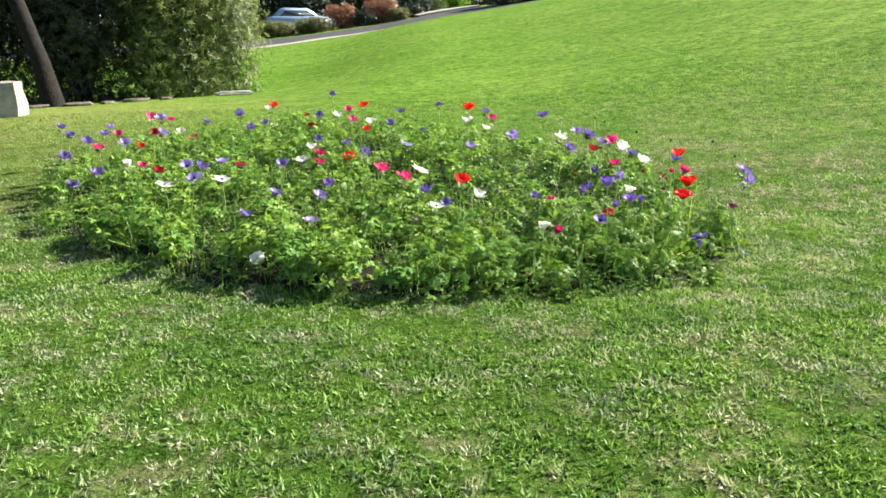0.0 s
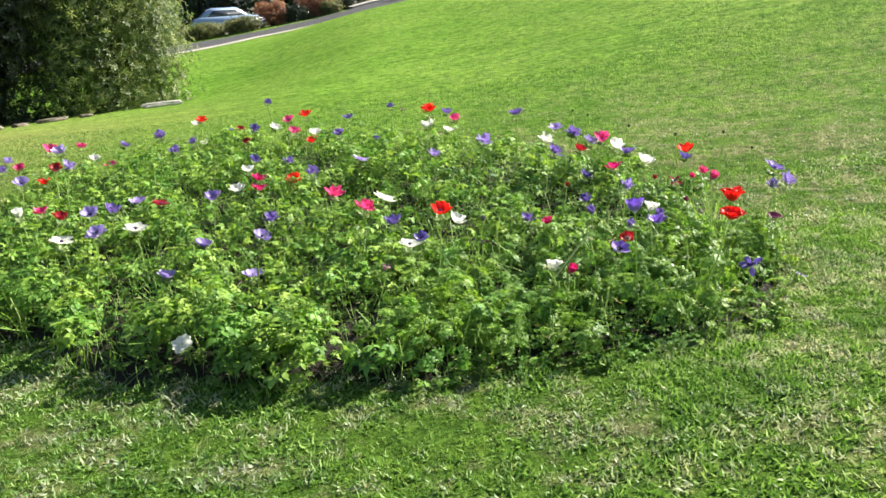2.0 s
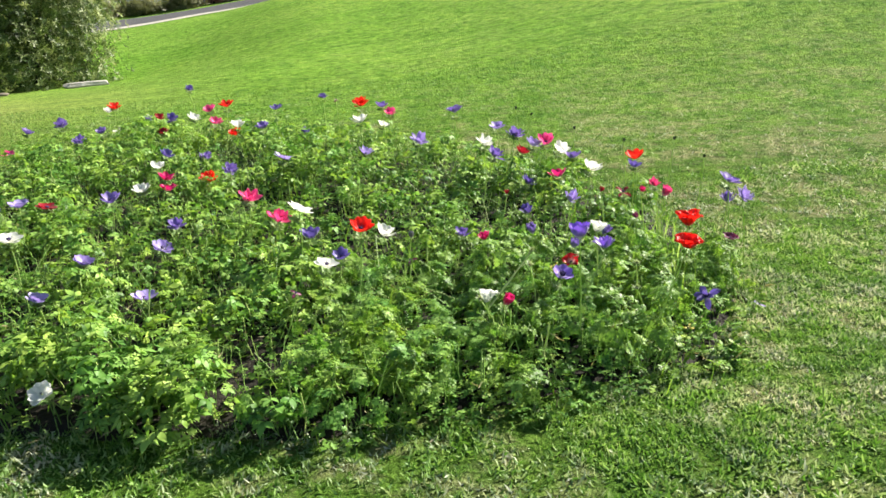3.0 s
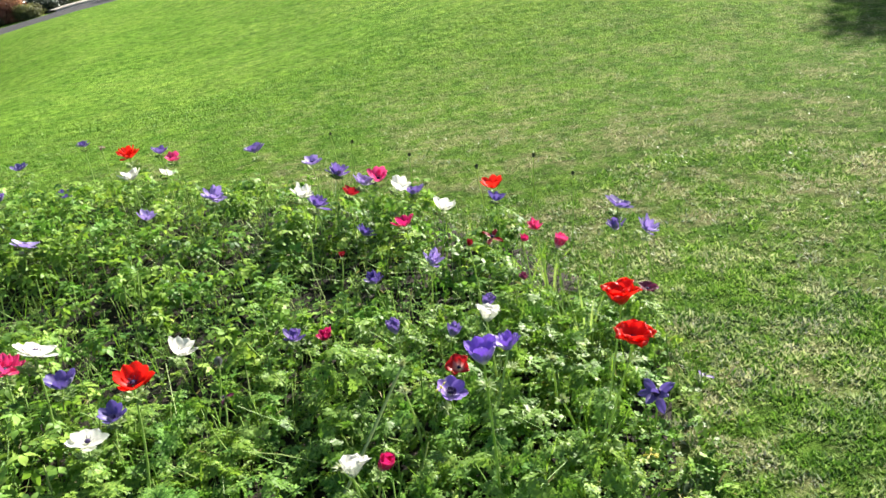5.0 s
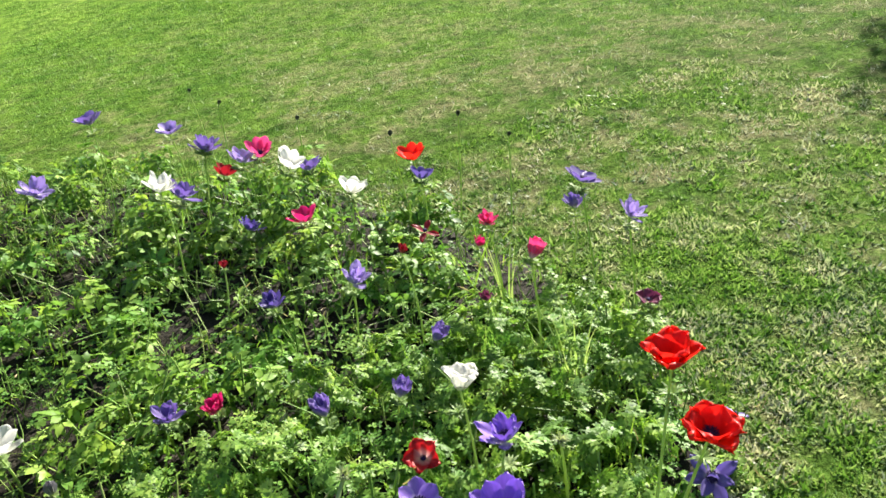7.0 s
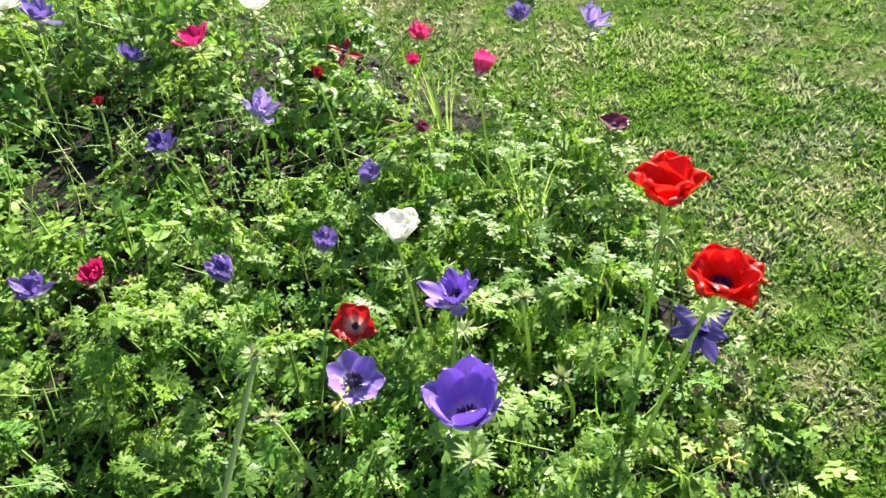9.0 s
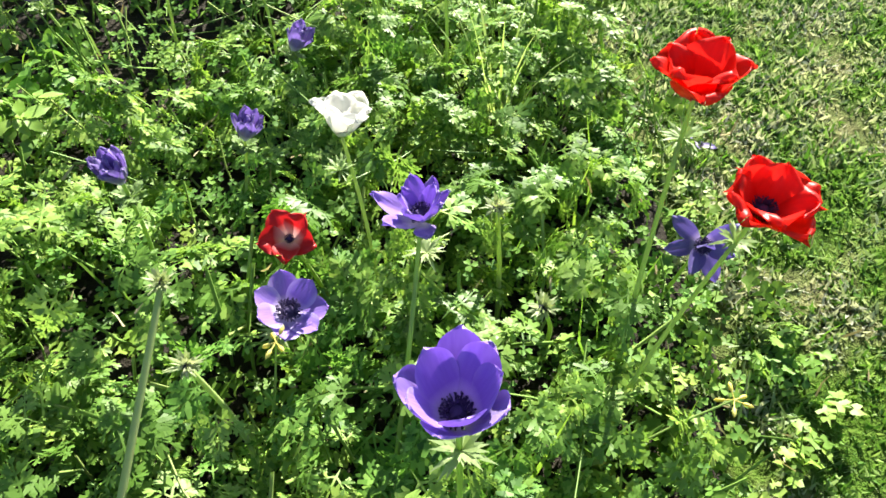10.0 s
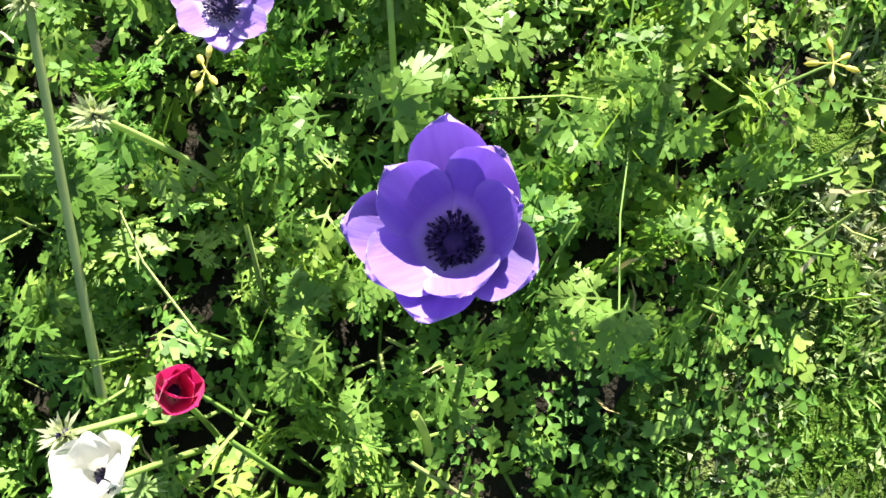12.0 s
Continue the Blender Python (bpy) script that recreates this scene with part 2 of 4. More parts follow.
    "c": petal_material("crimson_petal", (0.62, 0.020, 0.16), (0.75, 0.35, 0.44), (0.48, 0.012, 0.11)),
    "p": petal_material("pink_petal", (0.76, 0.075, 0.26), (0.80, 0.50, 0.58), (0.64, 0.035, 0.18)),
    "w": petal_material("white_petal", (0.82, 0.81, 0.76), (0.80, 0.80, 0.68), (0.76, 0.76, 0.71), 0.5),
    "m": petal_material("mauve_petal", (0.20, 0.035, 0.09), (0.40, 0.24, 0.29), (0.10, 0.018, 0.05)),
    "g": petal_material("grey_bud", (0.24, 0.23, 0.25), (0.30, 0.32, 0.24), (0.15, 0.14, 0.17), 0.15),
    "k": petal_material("dark_bud", (0.035, 0.05, 0.03), (0.06, 0.09, 0.04), (0.02, 0.025, 0.03), 0.1),
}


# ---- helpers of this scene ----
def part(name, bm, mat, parent=None, label="", smooth=True):
    me = bpy.data.meshes.new(name)
    bm.to_mesh(me)
    bm.free()
    if smooth:
        me.polygons.foreach_set("use_smooth", [True] * len(me.polygons))
    me.materials.append(mat)
    ob = new(name, me)
    ob.parent = parent
    return tagged(ob, label)


def sheet_mesh(name, verts, faces, mat, smooth=False):
    """A mesh from arrays of corners (n, 3) and triangles or quads (m, k)."""
    verts, faces = np.asarray(verts, np.float32), np.asarray(faces, np.int32)
    me = bpy.data.meshes.new(name)
    me.vertices.add(len(verts))
    me.vertices.foreach_set("co", verts.ravel())
    k = faces.shape[1]
    me.loops.add(faces.size)
    me.loops.foreach_set("vertex_index", faces.ravel())
    me.polygons.add(len(faces))
    me.polygons.foreach_set("loop_start", np.arange(0, faces.size, k, dtype=np.int32))
    me.polygons.foreach_set("use_smooth", np.full(len(faces), smooth))
    me.materials.append(mat)
    me.update(calc_edges=True)
    me.validate()
    return me


def turns(yaw, tilt, way, size):
    """Matrices (n, 3, 3): first a spin by yaw, then a tilt by that angle towards the heading way, times size."""
    n = len(yaw)
    cy, sy, ct, st, cw, sw = np.cos(yaw), np.sin(yaw), np.cos(tilt), np.sin(tilt), np.cos(way), np.sin(way)
    z = np.zeros(n)
    spin = np.stack([cy, -sy, z, sy, cy, z, z, z, z + 1], 1).reshape(n, 3, 3)
    kx, ky = -sw, cw
    v = 1 - ct
    lean = np.stack([ct + kx * kx * v, kx * ky * v, ky * st, kx * ky * v, ct + ky * ky * v, -kx * st, -ky * st, kx * st, ct], 1).reshape(n, 3, 3)
    return lean @ spin * np.asarray(size).reshape(-1, 1, 1)


def strew(name, shape, places, mats, mat, parent=None):
    """One joined mesh of many copies of a small shape (corners, faces)."""
    sv, sf = np.asarray(shape[0], np.float64), np.asarray(shape[1])
    n = len(places)
    v = np.einsum("nij,kj->nki", mats, sv) + np.asarray(places)[:, None, :]
    f = sf[None] + (np.arange(n) * len(sv))[:, None, None]
    ob = new(name, sheet_mesh(name, v.reshape(-1, 3), f.reshape(-1, sf.shape[1]), mat, True))
    ob.parent = parent
    return tagged(ob, kind="stuff")


def soft_plus(v, w):
    return w * np.log1p(np.exp(np.clip(np.asarray(v, float) / w, -40, 40)))


def ground_z(x, y):
    """The lawn: level round the bed, rising gently behind it and more to the right."""
    x, y = np.asarray(x, float), np.asarray(y, float)
    def ease(v, low, high):
        q = np.clip((v - low) / (high - low), 0, 1)
        return q * q * (3 - 2 * q)
    rise = 0.045 * soft_plus(np.minimum(y, 44 + 0.2 * (y - 44)) - 4.8, 0.5)
    rise = rise + 0.018 * soft_plus(np.minimum(y, 46) - 14, 1.5)
    hill = 0.112 * soft_plus(np.clip(x, -60, 30) + 10, 1.0) * ease(y, 10, 36)
    bank = 0.16 * soft_plus(np.clip(x, -60, 24) - 1.5, 1.0) * ease(y, 7.5, 13) * (1 - 0.8 * ease(y, 15, 34))
    behind = -0.4167 * (x + 22.0) + 0.909 * (y - 31.0)
    verge = 0.11 * np.minimum(soft_plus(behind - 0.2, 0.15), 7.0)
    dents = 0.006 * np.sin(2.1 * x + 0.7 * y) * np.cos(1.7 * y - 0.4 * x) + 0.012 * np.sin(0.6 * x + 1.1 * y)
    dip = (0.10 * soft_plus(np.minimum(y, 18.0) - 11.8, 0.6) - 0.04 * np.clip(y - 20, 0, 10)) * ease(-x, 0.0, 4.5)
    return rise + hill + bank + verge - dip + dents * np.clip(y / 9, 0.15, 1)


def ground_at(x, y):
    return float(ground_z(x, y))


BED_X, BED_Y = -0.75, 5.75


def bed_rim(a):
    """How far the uneven edge of the bed lies from its middle, in the heading a."""
    a = np.asarray(a, float)
    return 2.41 + 0.44 * np.cos(2 * a - radians(276)) + 0.22 * np.exp(-((np.mod(a, 6.2832) - 5.55) / 0.42) ** 2) + 0.08 * np.cos(a - radians(225)) + 0.045 * np.sin(7 * a + 1.0) + 0.035 * np.sin(13 * a) + 0.025 * np.sin(29 * a + 2.0)


def bed_reach(x, y):
    """0 in the middle of the bed, 1 on its edge."""
    dx, dy = np.asarray(x, float) - BED_X, np.asarray(y, float) - BED_Y
    return np.hypot(dx, dy) / bed_rim(np.arctan2(dy, dx))


def clumps(x, y):
    """Uneven growth, 0 to 1, in clumps some 20 to 40 cm wide."""
    x, y = np.asarray(x, float), np.asarray(y, float)
    a = np.sin(9.1 * x + 3.3 * y + 0.7) * np.sin(8.3 * y - 2.9 * x + 1.9)
    b = np.sin(17.3 * x - 7.1 * y + 2.2) * np.sin(15.9 * y + 6.3 * x)
    c = np.sin(3.1 * x + 2.0 * y) * np.sin(2.7 * y - 1.1 * x + 0.5)
    d = np.sin(5.3 * x - 1.9 * y + 4.0) * np.sin(4.9 * y + 2.3 * x + 0.3)
    return np.clip(0.5 + 0.26 * a + 0.16 * b + 0.16 * c + 0.26 * d, 0, 1)


def soil_z(x, y):
    r = np.clip(bed_reach(x, y), 0, 1)
    back = np.clip((np.asarray(y, float) - 4.5) / 2.5, 0, 1.3)
    return ground_z(x, y) + (0.05 + 0.06 * back) * (1 - r ** 5)


def rim_fade(x, y):
    return np.clip((1.03 - bed_reach(x, y)) / 0.09, 0, 1) ** 0.6


def crown_z(x, y):
    """The usual height of the leaves over the soil of the bed."""
    return (0.06 + 0.12 * clumps(x, y)) * rim_fade(x, y)


# ---- lawn and bed ----
def build_lawn():
    s = np.linspace(-1, 1, 261)
    xs = np.sinh(s * 5.2) / math.sinh(5.2) * 900
    ys = 5 + xs
    gx, gy = np.meshgrid(xs, ys)
    gz = ground_z(gx, gy)
    n = len(s)
    i = (np.arange(n - 1)[:, None] * n + np.arange(n - 1)).ravel()
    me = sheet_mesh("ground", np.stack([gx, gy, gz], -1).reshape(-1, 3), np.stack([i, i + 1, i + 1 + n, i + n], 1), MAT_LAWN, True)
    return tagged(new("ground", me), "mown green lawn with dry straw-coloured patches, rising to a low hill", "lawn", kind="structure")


def build_bed():
    rings, spokes = 26, 140
    v = []
    for i in range(rings + 1):
        for k in range(spokes):
            a = 2 * math.pi * k / spokes
            q = 0.985 * i / rings
            far = q * float(bed_rim(a))
            x, y = BED_X + far * math.cos(a), BED_Y + far * math.sin(a)
            lump = 0.012 * noise.noise((x * 6, y * 6, 0)) if i < rings - 1 else 0
            v.append((x, y, float(soil_z(x, y)) + lump + (0.004 if i < rings else -0.03)))
    f = [(i * spokes + k, i * spokes + (k + 1) % spokes, (i + 1) * spokes + (k + 1) % spokes, (i + 1) * spokes + k) for i in range(rings) for k in range(spokes)]
    me = sheet_mesh("flower_bed", v, f, MAT_SHADED_SOIL, True)
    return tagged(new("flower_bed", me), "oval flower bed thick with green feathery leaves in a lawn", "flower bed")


LEAF_MIDDLE = ((0.12, 0.02), (0.32, 0.07), (0.44, 0.29), (0.57, 0.25), (0.54, 0.07), (0.70, 0.21), (0.84, 0.17), (0.80, 0.05), (1.05, 0.0))
LEAF_PLAIN = ((0.12, 0.03), (0.42, 0.23), (0.68, 0.20), (1.02, 0.0))


def lobed_leaf(outline, lobes=3, droop=0.25, spread=62):
    """A cut leaf of several lobes on one foot, about 1 long; outline is half a lobe, (along, aside)."""
    v, f = [(0, 0, 0)], []
    ribs = (0.10, 0.42, 0.70, 0.94)
    for k in range(lobes):
        a = (k - (lobes - 1) / 2) * radians(spread)
        ca, sa = math.cos(a), math.sin(a)
        length = 1.0 if abs(a) < 0.1 else 0.84

        def put(along, side):
            along, side = along * length, side * length
            v.append((side * ca + along * sa, along * ca - side * sa, 0.10 + 0.45 * abs(side) - droop * (along * along + 7.0 * side * side) + 0.03 * math.sin(along * 11 + side * 9 + k)))
            return len(v) - 1
        mid = [put(q, 0.0) for q in ribs]
        f.append((0, mid[1], mid[0]))
        for side in (-1, 1):
            edge = [put(q, side * w) for q, w in outline]
            near = [min(range(4), key=lambda i, q=q: abs(ribs[i] - q)) for q, w in outline]
            for i in range(len(edge) - 1):
                tri = [(mid[near[i]], edge[i], edge[i + 1])]
                if near[i + 1] > near[i]:
                    tri.append((mid[near[i]], edge[i + 1], mid[near[i + 1]]))
                f += tri if side < 0 else [c[::-1] for c in tri]
    return np.array(v), np.array(f)


def fern_leaf(pairs, fingers, seed, droop=0.35):
    """A leaf cut twice over, about 1 long: three fronds on a foot, each with pairs of leaflets that end in short blunt fingers."""
    r = random.Random(seed)
    v, f = [(0, 0, 0)], []

    def add(p):
        v.append((p.x, p.y, p.z + 0.05 + 0.05 * math.sin(9 * p.y + seed) - droop * (p.x * p.x + p.y * p.y)))
        return len(v) - 1

    def quad(a, b, c, d):
        f.extend(((a, b, c), (a, c, d)))
    up = Vector((0, 0, 1))
    for heading, start, length in ((0.0, 0.20, 0.80), (1.02, 0.20, 0.56), (-1.02, 0.20, 0.56)):
        heading += r.uniform(-0.12, 0.12)
        ahead = Vector((math.sin(heading), math.cos(heading), 0))
        foot = Vector((0, start * 0.9, 0))
        across = ahead.cross(up)
        last = (add(foot - across * 0.018), add(foot + across * 0.018))
        if start:
            f.append((0, last[1], last[0]))
        for p in range(pairs + 1):
            q = p / pairs
            at = foot + ahead * length * (0.22 + 0.56 * q)
            here = (add(at - across * 0.015), add(at + across * 0.015))
            quad(last[0], last[1], here[1], here[0])
            last = here
            reach = length * (0.40 - 0.20 * q) * r.uniform(0.85, 1.12)
            for side in ((-1, 1) if p < pairs else (0,)):
                swing = side * (1.0 - 0.25 * q) + r.uniform(-0.12, 0.12)
                out = (ahead * math.cos(swing) + across * math.sin(swing) + up * r.uniform(-0.25, 0.75) * abs(side)).normalized()
                wide = out.cross(up).normalized()
                root = at + out * 0.01
                neck = (add(root - wide * reach * 0.07), add(root + wide * reach * 0.07))
                fan = at + out * reach * 0.5
                hub = (add(fan - wide * reach * 0.18 - up * 0.02), add(fan + wide * reach * 0.18 - up * 0.02))
                quad(neck[0], neck[1], hub[1], hub[0])
                for k in range(fingers):
                    u = (k - (fingers - 1) / 2) * 0.75
                    way = out * math.cos(u) + wide * math.sin(u) - up * 0.25
                    base = fan + wide * u * reach * 0.10 - out * abs(u) * reach * 0.10 - up * 0.02
                    tip = base + way * reach * (0.52 - 0.12 * abs(u)) * r.uniform(0.85, 1.15)
                    thick = way.cross(up).normalized() * reach * 0.16
                    quad(add(base - thick), add(base + thick), add(tip + thick * 0.62 + way * 0.01), add(tip - thick * 0.62))
    return np.array(v), np.array(f)


def clover_shape():
    v, f = [(0, 0, 0)], []
    for k in range(3):
        a = k * 2 * math.pi / 3
        for along, side, up in ((0.45, -0.36, 0.10), (0.86, -0.30, 0.06), (0.78, 0.0, -0.02), (0.86, 0.30, 0.06), (0.45, 0.36, 0.10)):
            v.append((along * math.cos(a) - side * math.sin(a), along * math.sin(a) + side * math.cos(a), up))
        o = 1 + 5 * k
        f += [(0, o, o + 2), (o, o + 1, o + 2), (0, o + 2, o + 4), (o + 2, o + 3, o + 4)]
    return np.array(v), np.array(f)


def blade_shape(bend=0.5, width=0.09):
    v = [(-width, 0, 0), (width, 0, 0), (-width * 0.8, 0.12 * bend, 0.5), (width * 0.8, 0.12 * bend, 0.5), (0, 0.55 * bend, 1.0 - 0.12 * bend)]
    return np.array(v), np.array([(0, 1, 3), (0, 3, 2), (2, 3, 4)])


def short_blade(width):
    """A mown blade one long: bent, with a slanting tip."""
    return np.array([(-width, 0, 0), (width, 0.02, 0), (width * 0.8, 0.14, 0.55), (-width * 0.2, 0.42, 0.95)]), np.array([(0, 1, 2), (0, 2, 3)])


def twig_shape():
    """A thin three-sided stalk one long, slightly bowed."""
    v, f = [], []
    for i, (h, b) in enumerate(((0, 0), (0.5, 0.06), (1, 0.0))):
        for k in range(3):
            a = 2 * math.pi * k / 3
            v.append((0.014 * math.cos(a) + b, 0.014 * math.sin(a), h))
    for i in range(2):
        for k in range(3):
            p, q = i * 3 + k, i * 3 + (k + 1) % 3
            f += [(p, q, q + 3), (p, q + 3, p + 3)]
    return np.array(v), np.array(f)


rng = np.random.default_rng(7)


def in_bed(n, low=0.0, high=1.0):
    """About n random places in the bed between two reaches."""
    x = rng.uniform(-4.4, 2.6, n * 3)
    y = rng.uniform(2.8, 9.0, n * 3)
    r = bed_reach(x, y)
    keep = (r < high) & (r >= low)
    return x[keep][:n], y[keep][:n]


NEAR_BLOOMS = np.array([(0.797, 3.534, 0.474), (0.972, 3.771, 0.352), (0.834, 3.870, 0.225), (0.899, 3.942, 0.240), (0.992, 3.926, 0.360), (0.500, 3.660, 0.235), (-0.92, 3.49, 0.175), (1.28, 3.59, 0.19), (0.57, 3.68, 0.21), (0.65, 4.43, 0.18), (0.97, 4.15, 0.23), (1.14, 4.26, 0.24), (0.78, 4.08, 0.33)])


def bloom_z(x, y, z):
    """Blooms open above the leaves round them."""
    return max(z, float(soil_z(x, y)) + 0.165) if y > 4.3 else z


def clear_of_blooms(p):
    """Leaves do not grow through the flowers that open among them."""
    clear = np.ones(len(p), bool)
    for x, y, z in NEAR_BLOOMS:
        clear &= ((p[:, 0] - x) ** 2 + (p[:, 1] - y) ** 2 > 0.011) | (p[:, 2] < z - 0.06)
    for _, _, places in FLOWERS:
        for x, y, z in places:
            z = bloom_z(x, y, z)
            dy = p[:, 1] - y + 0.06
            clear &= (((p[:, 0] - x) / 0.085) ** 2 + (dy / 0.14) ** 2 > 1) | (p[:, 2] < z - 0.06)
    return clear


def off_blooms(x, y):
    """Nor do long stalks and blades stand among their petals."""
    far = (np.asarray(x)[:, None] - NEAR_BLOOMS[None, :, 0]) ** 2 + (np.asarray(y)[:, None] - NEAR_BLOOMS[None, :, 1] + 0.05) ** 2
    keep = (far > 0.017).all(1)
    return x[keep], y[keep]


def foliage(bed):
    middle, plain = lobed_leaf(LEAF_MIDDLE), lobed_leaf(LEAF_PLAIN)
    # every plant is a small dome of leaves; bare gaps stay between some of them
    px, py = in_bed(3000, 0.0, 0.965)
    order, kept = rng.permutation(len(px)), []
    for i in order:
        if all((px[i] - px[j]) ** 2 + (py[i] - py[j]) ** 2 > 0.0105 for j in kept):
            kept.append(i)
    px, py = px[kept], py[kept]
    close = (px > -0.15) & (py < 4.45)
    grown = clumps(px, py) + rng.normal(0, 0.06, len(px)) > np.where(close, 0.10, np.where((px > -0.1) & (py < 4.4), 0.24, 0.45))
    grown &= (px < 0.55) | (py > 3.95) | (bed_reach(px, py) < 0.945)
    # cleared down to the dark soil, which stands in for shaded hollows
    for gx, gy, wx, wy in ((1.10, 5.62, 0.24, 0.14), (1.07, 4.66, 0.17, 0.15), (0.92, 4.50, 0.10, 0.10), (0.35, 5.45, 0.28, 0.10), (-0.35, 5.75, 0.30, 0.10)):
        grown &= ((px - gx) / wx) ** 2 + ((py - gy) / wy) ** 2 > 1
    # one more clearing, dark soil in place of a shadow on the leaves
    grown &= ((px - 0.73) / 0.09) ** 2 + ((py - 3.44) / 0.06) ** 2 > 1
    px, py, close = px[grown], py[grown], close[grown]
    number = np.where(close, 22, np.where(py > 6.4, 26, 33)) + np.where((bed_reach(px, py) > 0.82) & (py < 4.7) & ~close, 26, 0)
    who = np.repeat(np.arange(len(px)), number)
    wide = rng.uniform(0.075, 0.13, len(px))[who]
    tall = ((np.where(py < 4.2, 1.12, 1.0)  + 0.4 * np.clip((py - 5.5) / 1.5, 0, 1)) * (0.05 + 0.19 * clumps(px, py) * rng.uniform(0.6, 1.25, len(px))) * np.clip(rim_fade(px, py), np.where(py < 4.3, 0.95, 0.75), 1))[who]
    way = rng.uniform(0, 6.283, len(who))
    slope = np.arccos(1 - rng.random(len(who)) * 0.72)
    depth = 1 - 0.45 * rng.random(len(who)) ** 2
    x = px[who] + wide * depth * np.sin(slope) * np.cos(way)
    y = py[who] + wide * depth * np.sin(slope) * np.sin(way)
    z = soil_z(x, y) + 0.01 + tall * depth * (0.22 + 0.78 * np.cos(slope))
    tilt = np.clip(slope * 0.7 - 0.15 + rng.normal(0, 0.6, len(x)), -0.9, 1.5)
    near = close[who]
    size = np.where(near, rng.uniform(0.052, 0.092, len(x)), rng.uniform(0.030, 0.053, len(x)))
    m = turns(way - 1.571 + rng.normal(0, 0.6, len(x)), tilt, way + rng.normal(0, 0.4, len(x)), size)
    p = np.stack([x, y, z], 1)
    rest = clear_of_blooms(p)
    mid = ~near & (y < 5.2)
    # the uppermost leaves at the near right edge stand singly
    single = np.flatnonzero((x > 0.30) & (x < 1.35) & (y > 3.25) & (y < 4.15) & (slope < 0.9) & (depth > 0.9) & near & rest)[:300]
    rest[single] = False
    kind = rng.integers(0, 3, len(x))
    for k in range(3):
        strew("foliage", fern_leaf(3, 3, 11 + k, 0.2 + 0.15 * k), p[near & rest & (kind == k)], m[near & rest & (kind == k)], MAT_LEAF, bed)
    for zone, shape in ((mid & rest & (kind == 0), middle), (~near & rest & ~(mid & (kind == 0)), plain)):
        strew("foliage", shape, p[zone], m[zone], MAT_LEAF, bed)
    leaf_me = [sheet_mesh("leaf", *fern_leaf(3, 3, 31 + k, 0.15 + 0.1 * k), MAT_LEAF_ONE, True) for k in range(5)]
    for k, i in enumerate(single):
        ob = new("leaf", leaf_me[k % 5])
        ob.parent = bed
        ob.matrix_basis = Matrix.Translation(p[i]) @ Matrix(m[i].tolist()).to_4x4()
    # low leaves that half cover the soil
    x, y = in_bed(5000, 0.0, 0.95)
    z = soil_z(x, y) + 0.012 + 0.03 * rng.random(len(x))
    m = turns(rng.uniform(0, 6.283, len(x)), np.abs(rng.normal(0, 0.4, len(x))), rng.uniform(0, 6.283, len(x)), rng.uniform(0.03, 0.05, len(x)))
    strew("foliage", middle, np.stack([x, y, z], 1), m, MAT_LEAF, bed)
    x, y = in_bed(9500, 0.0, 1.0)
    keep = (x > -0.1) & (y < 4.4)
    x, y = x[keep], y[keep]
    p = np.stack([x, y, soil_z(x, y) + rng.uniform(0.01, 0.05, len(x))], 1)
    m = turns(rng.uniform(0, 6.283, len(x)), np.abs(rng.normal(0, 0.5, len(x))), rng.uniform(0, 6.283, len(x)), rng.uniform(0.03, 0.055, len(x)))
    keep = clear_of_blooms(p)
    strew("foliage", middle, p[keep], m[keep], MAT_LEAF, bed)
    # clover and small weeds between them
    x, y = in_bed(20000, 0.0, 1.01)
    keep = ((clumps(y * 0.7 + 3, x * 0.8) > 0.45) | (rng.random(len(x)) < 0.2)) & ((bed_reach(x, y) < 0.93) | (x > 0.2)) & ((bed_reach(x, y) < 0.96) | (x < 0.95))
    x, y = x[keep], y[keep]
    z = soil_z(x, y) + crown_z(x, y) * rng.uniform(0.35, 1.05, len(x)) + 0.008
    m = turns(rng.uniform(0, 6.283, len(x)), np.abs(rng.normal(0, 0.45, len(x))), rng.uniform(0, 6.283, len(x)), rng.uniform(0.008, 0.0145, len(x)))
    p = np.stack([x, y, z], 1)
    keep = clear_of_blooms(p)
    strew("clover", clover_shape(), p[keep], m[keep], MAT_CLOVER, bed)
    # low weeds along the edge where few leaves reach
    x, y = in_bed(45000, 0.88, 1.02)
    keep = (x > 0.2) & (y < 4.1) & ((x < 0.95) | (bed_reach(x, y) < 0.95)) & (rng.random(len(x)) < 0.7)
    x, y = x[keep], y[keep]
    z = soil_z(x, y) + rng.uniform(0.012, 0.05, len(x))
    m = turns(rng.uniform(0, 6.283, len(x)), np.abs(rng.normal(0, 0.5, len(x))), rng.uniform(0, 6.283, len(x)), rng.uniform(0.007, 0.014, len(x)))
    strew("clover", clover_shape(), np.stack([x, y, z], 1), m, MAT_CLOVER, bed)
    # leaf stalks
    x, y = in_bed(4500, 0.0, 0.99)
    m = turns(rng.uniform(0, 6.283, len(x)), np.abs(rng.normal(0.2, 0.5, len(x))), rng.uniform(0, 6.283, len(x)), crown_z(x, y) * rng.uniform(0.8, 1.2, len(x)) + 0.02)
    strew("undergrowth", twig_shape(), np.stack([x, y, soil_z(x, y)], 1), m, MAT_STALKS, bed)
    # long thin stalks that lie over the leaves
    x, y = off_blooms(*in_bed(700, 0.0, 0.95))
    z = soil_z(x, y) + crown_z(x, y) * rng.uniform(0.5, 0.95, len(x))
    m = turns(rng.uniform(0, 6.283, len(x)), rng.uniform(0.7, 1.5, len(x)), rng.uniform(0, 6.283, len(x)), rng.uniform(0.10, 0.22, len(x)))
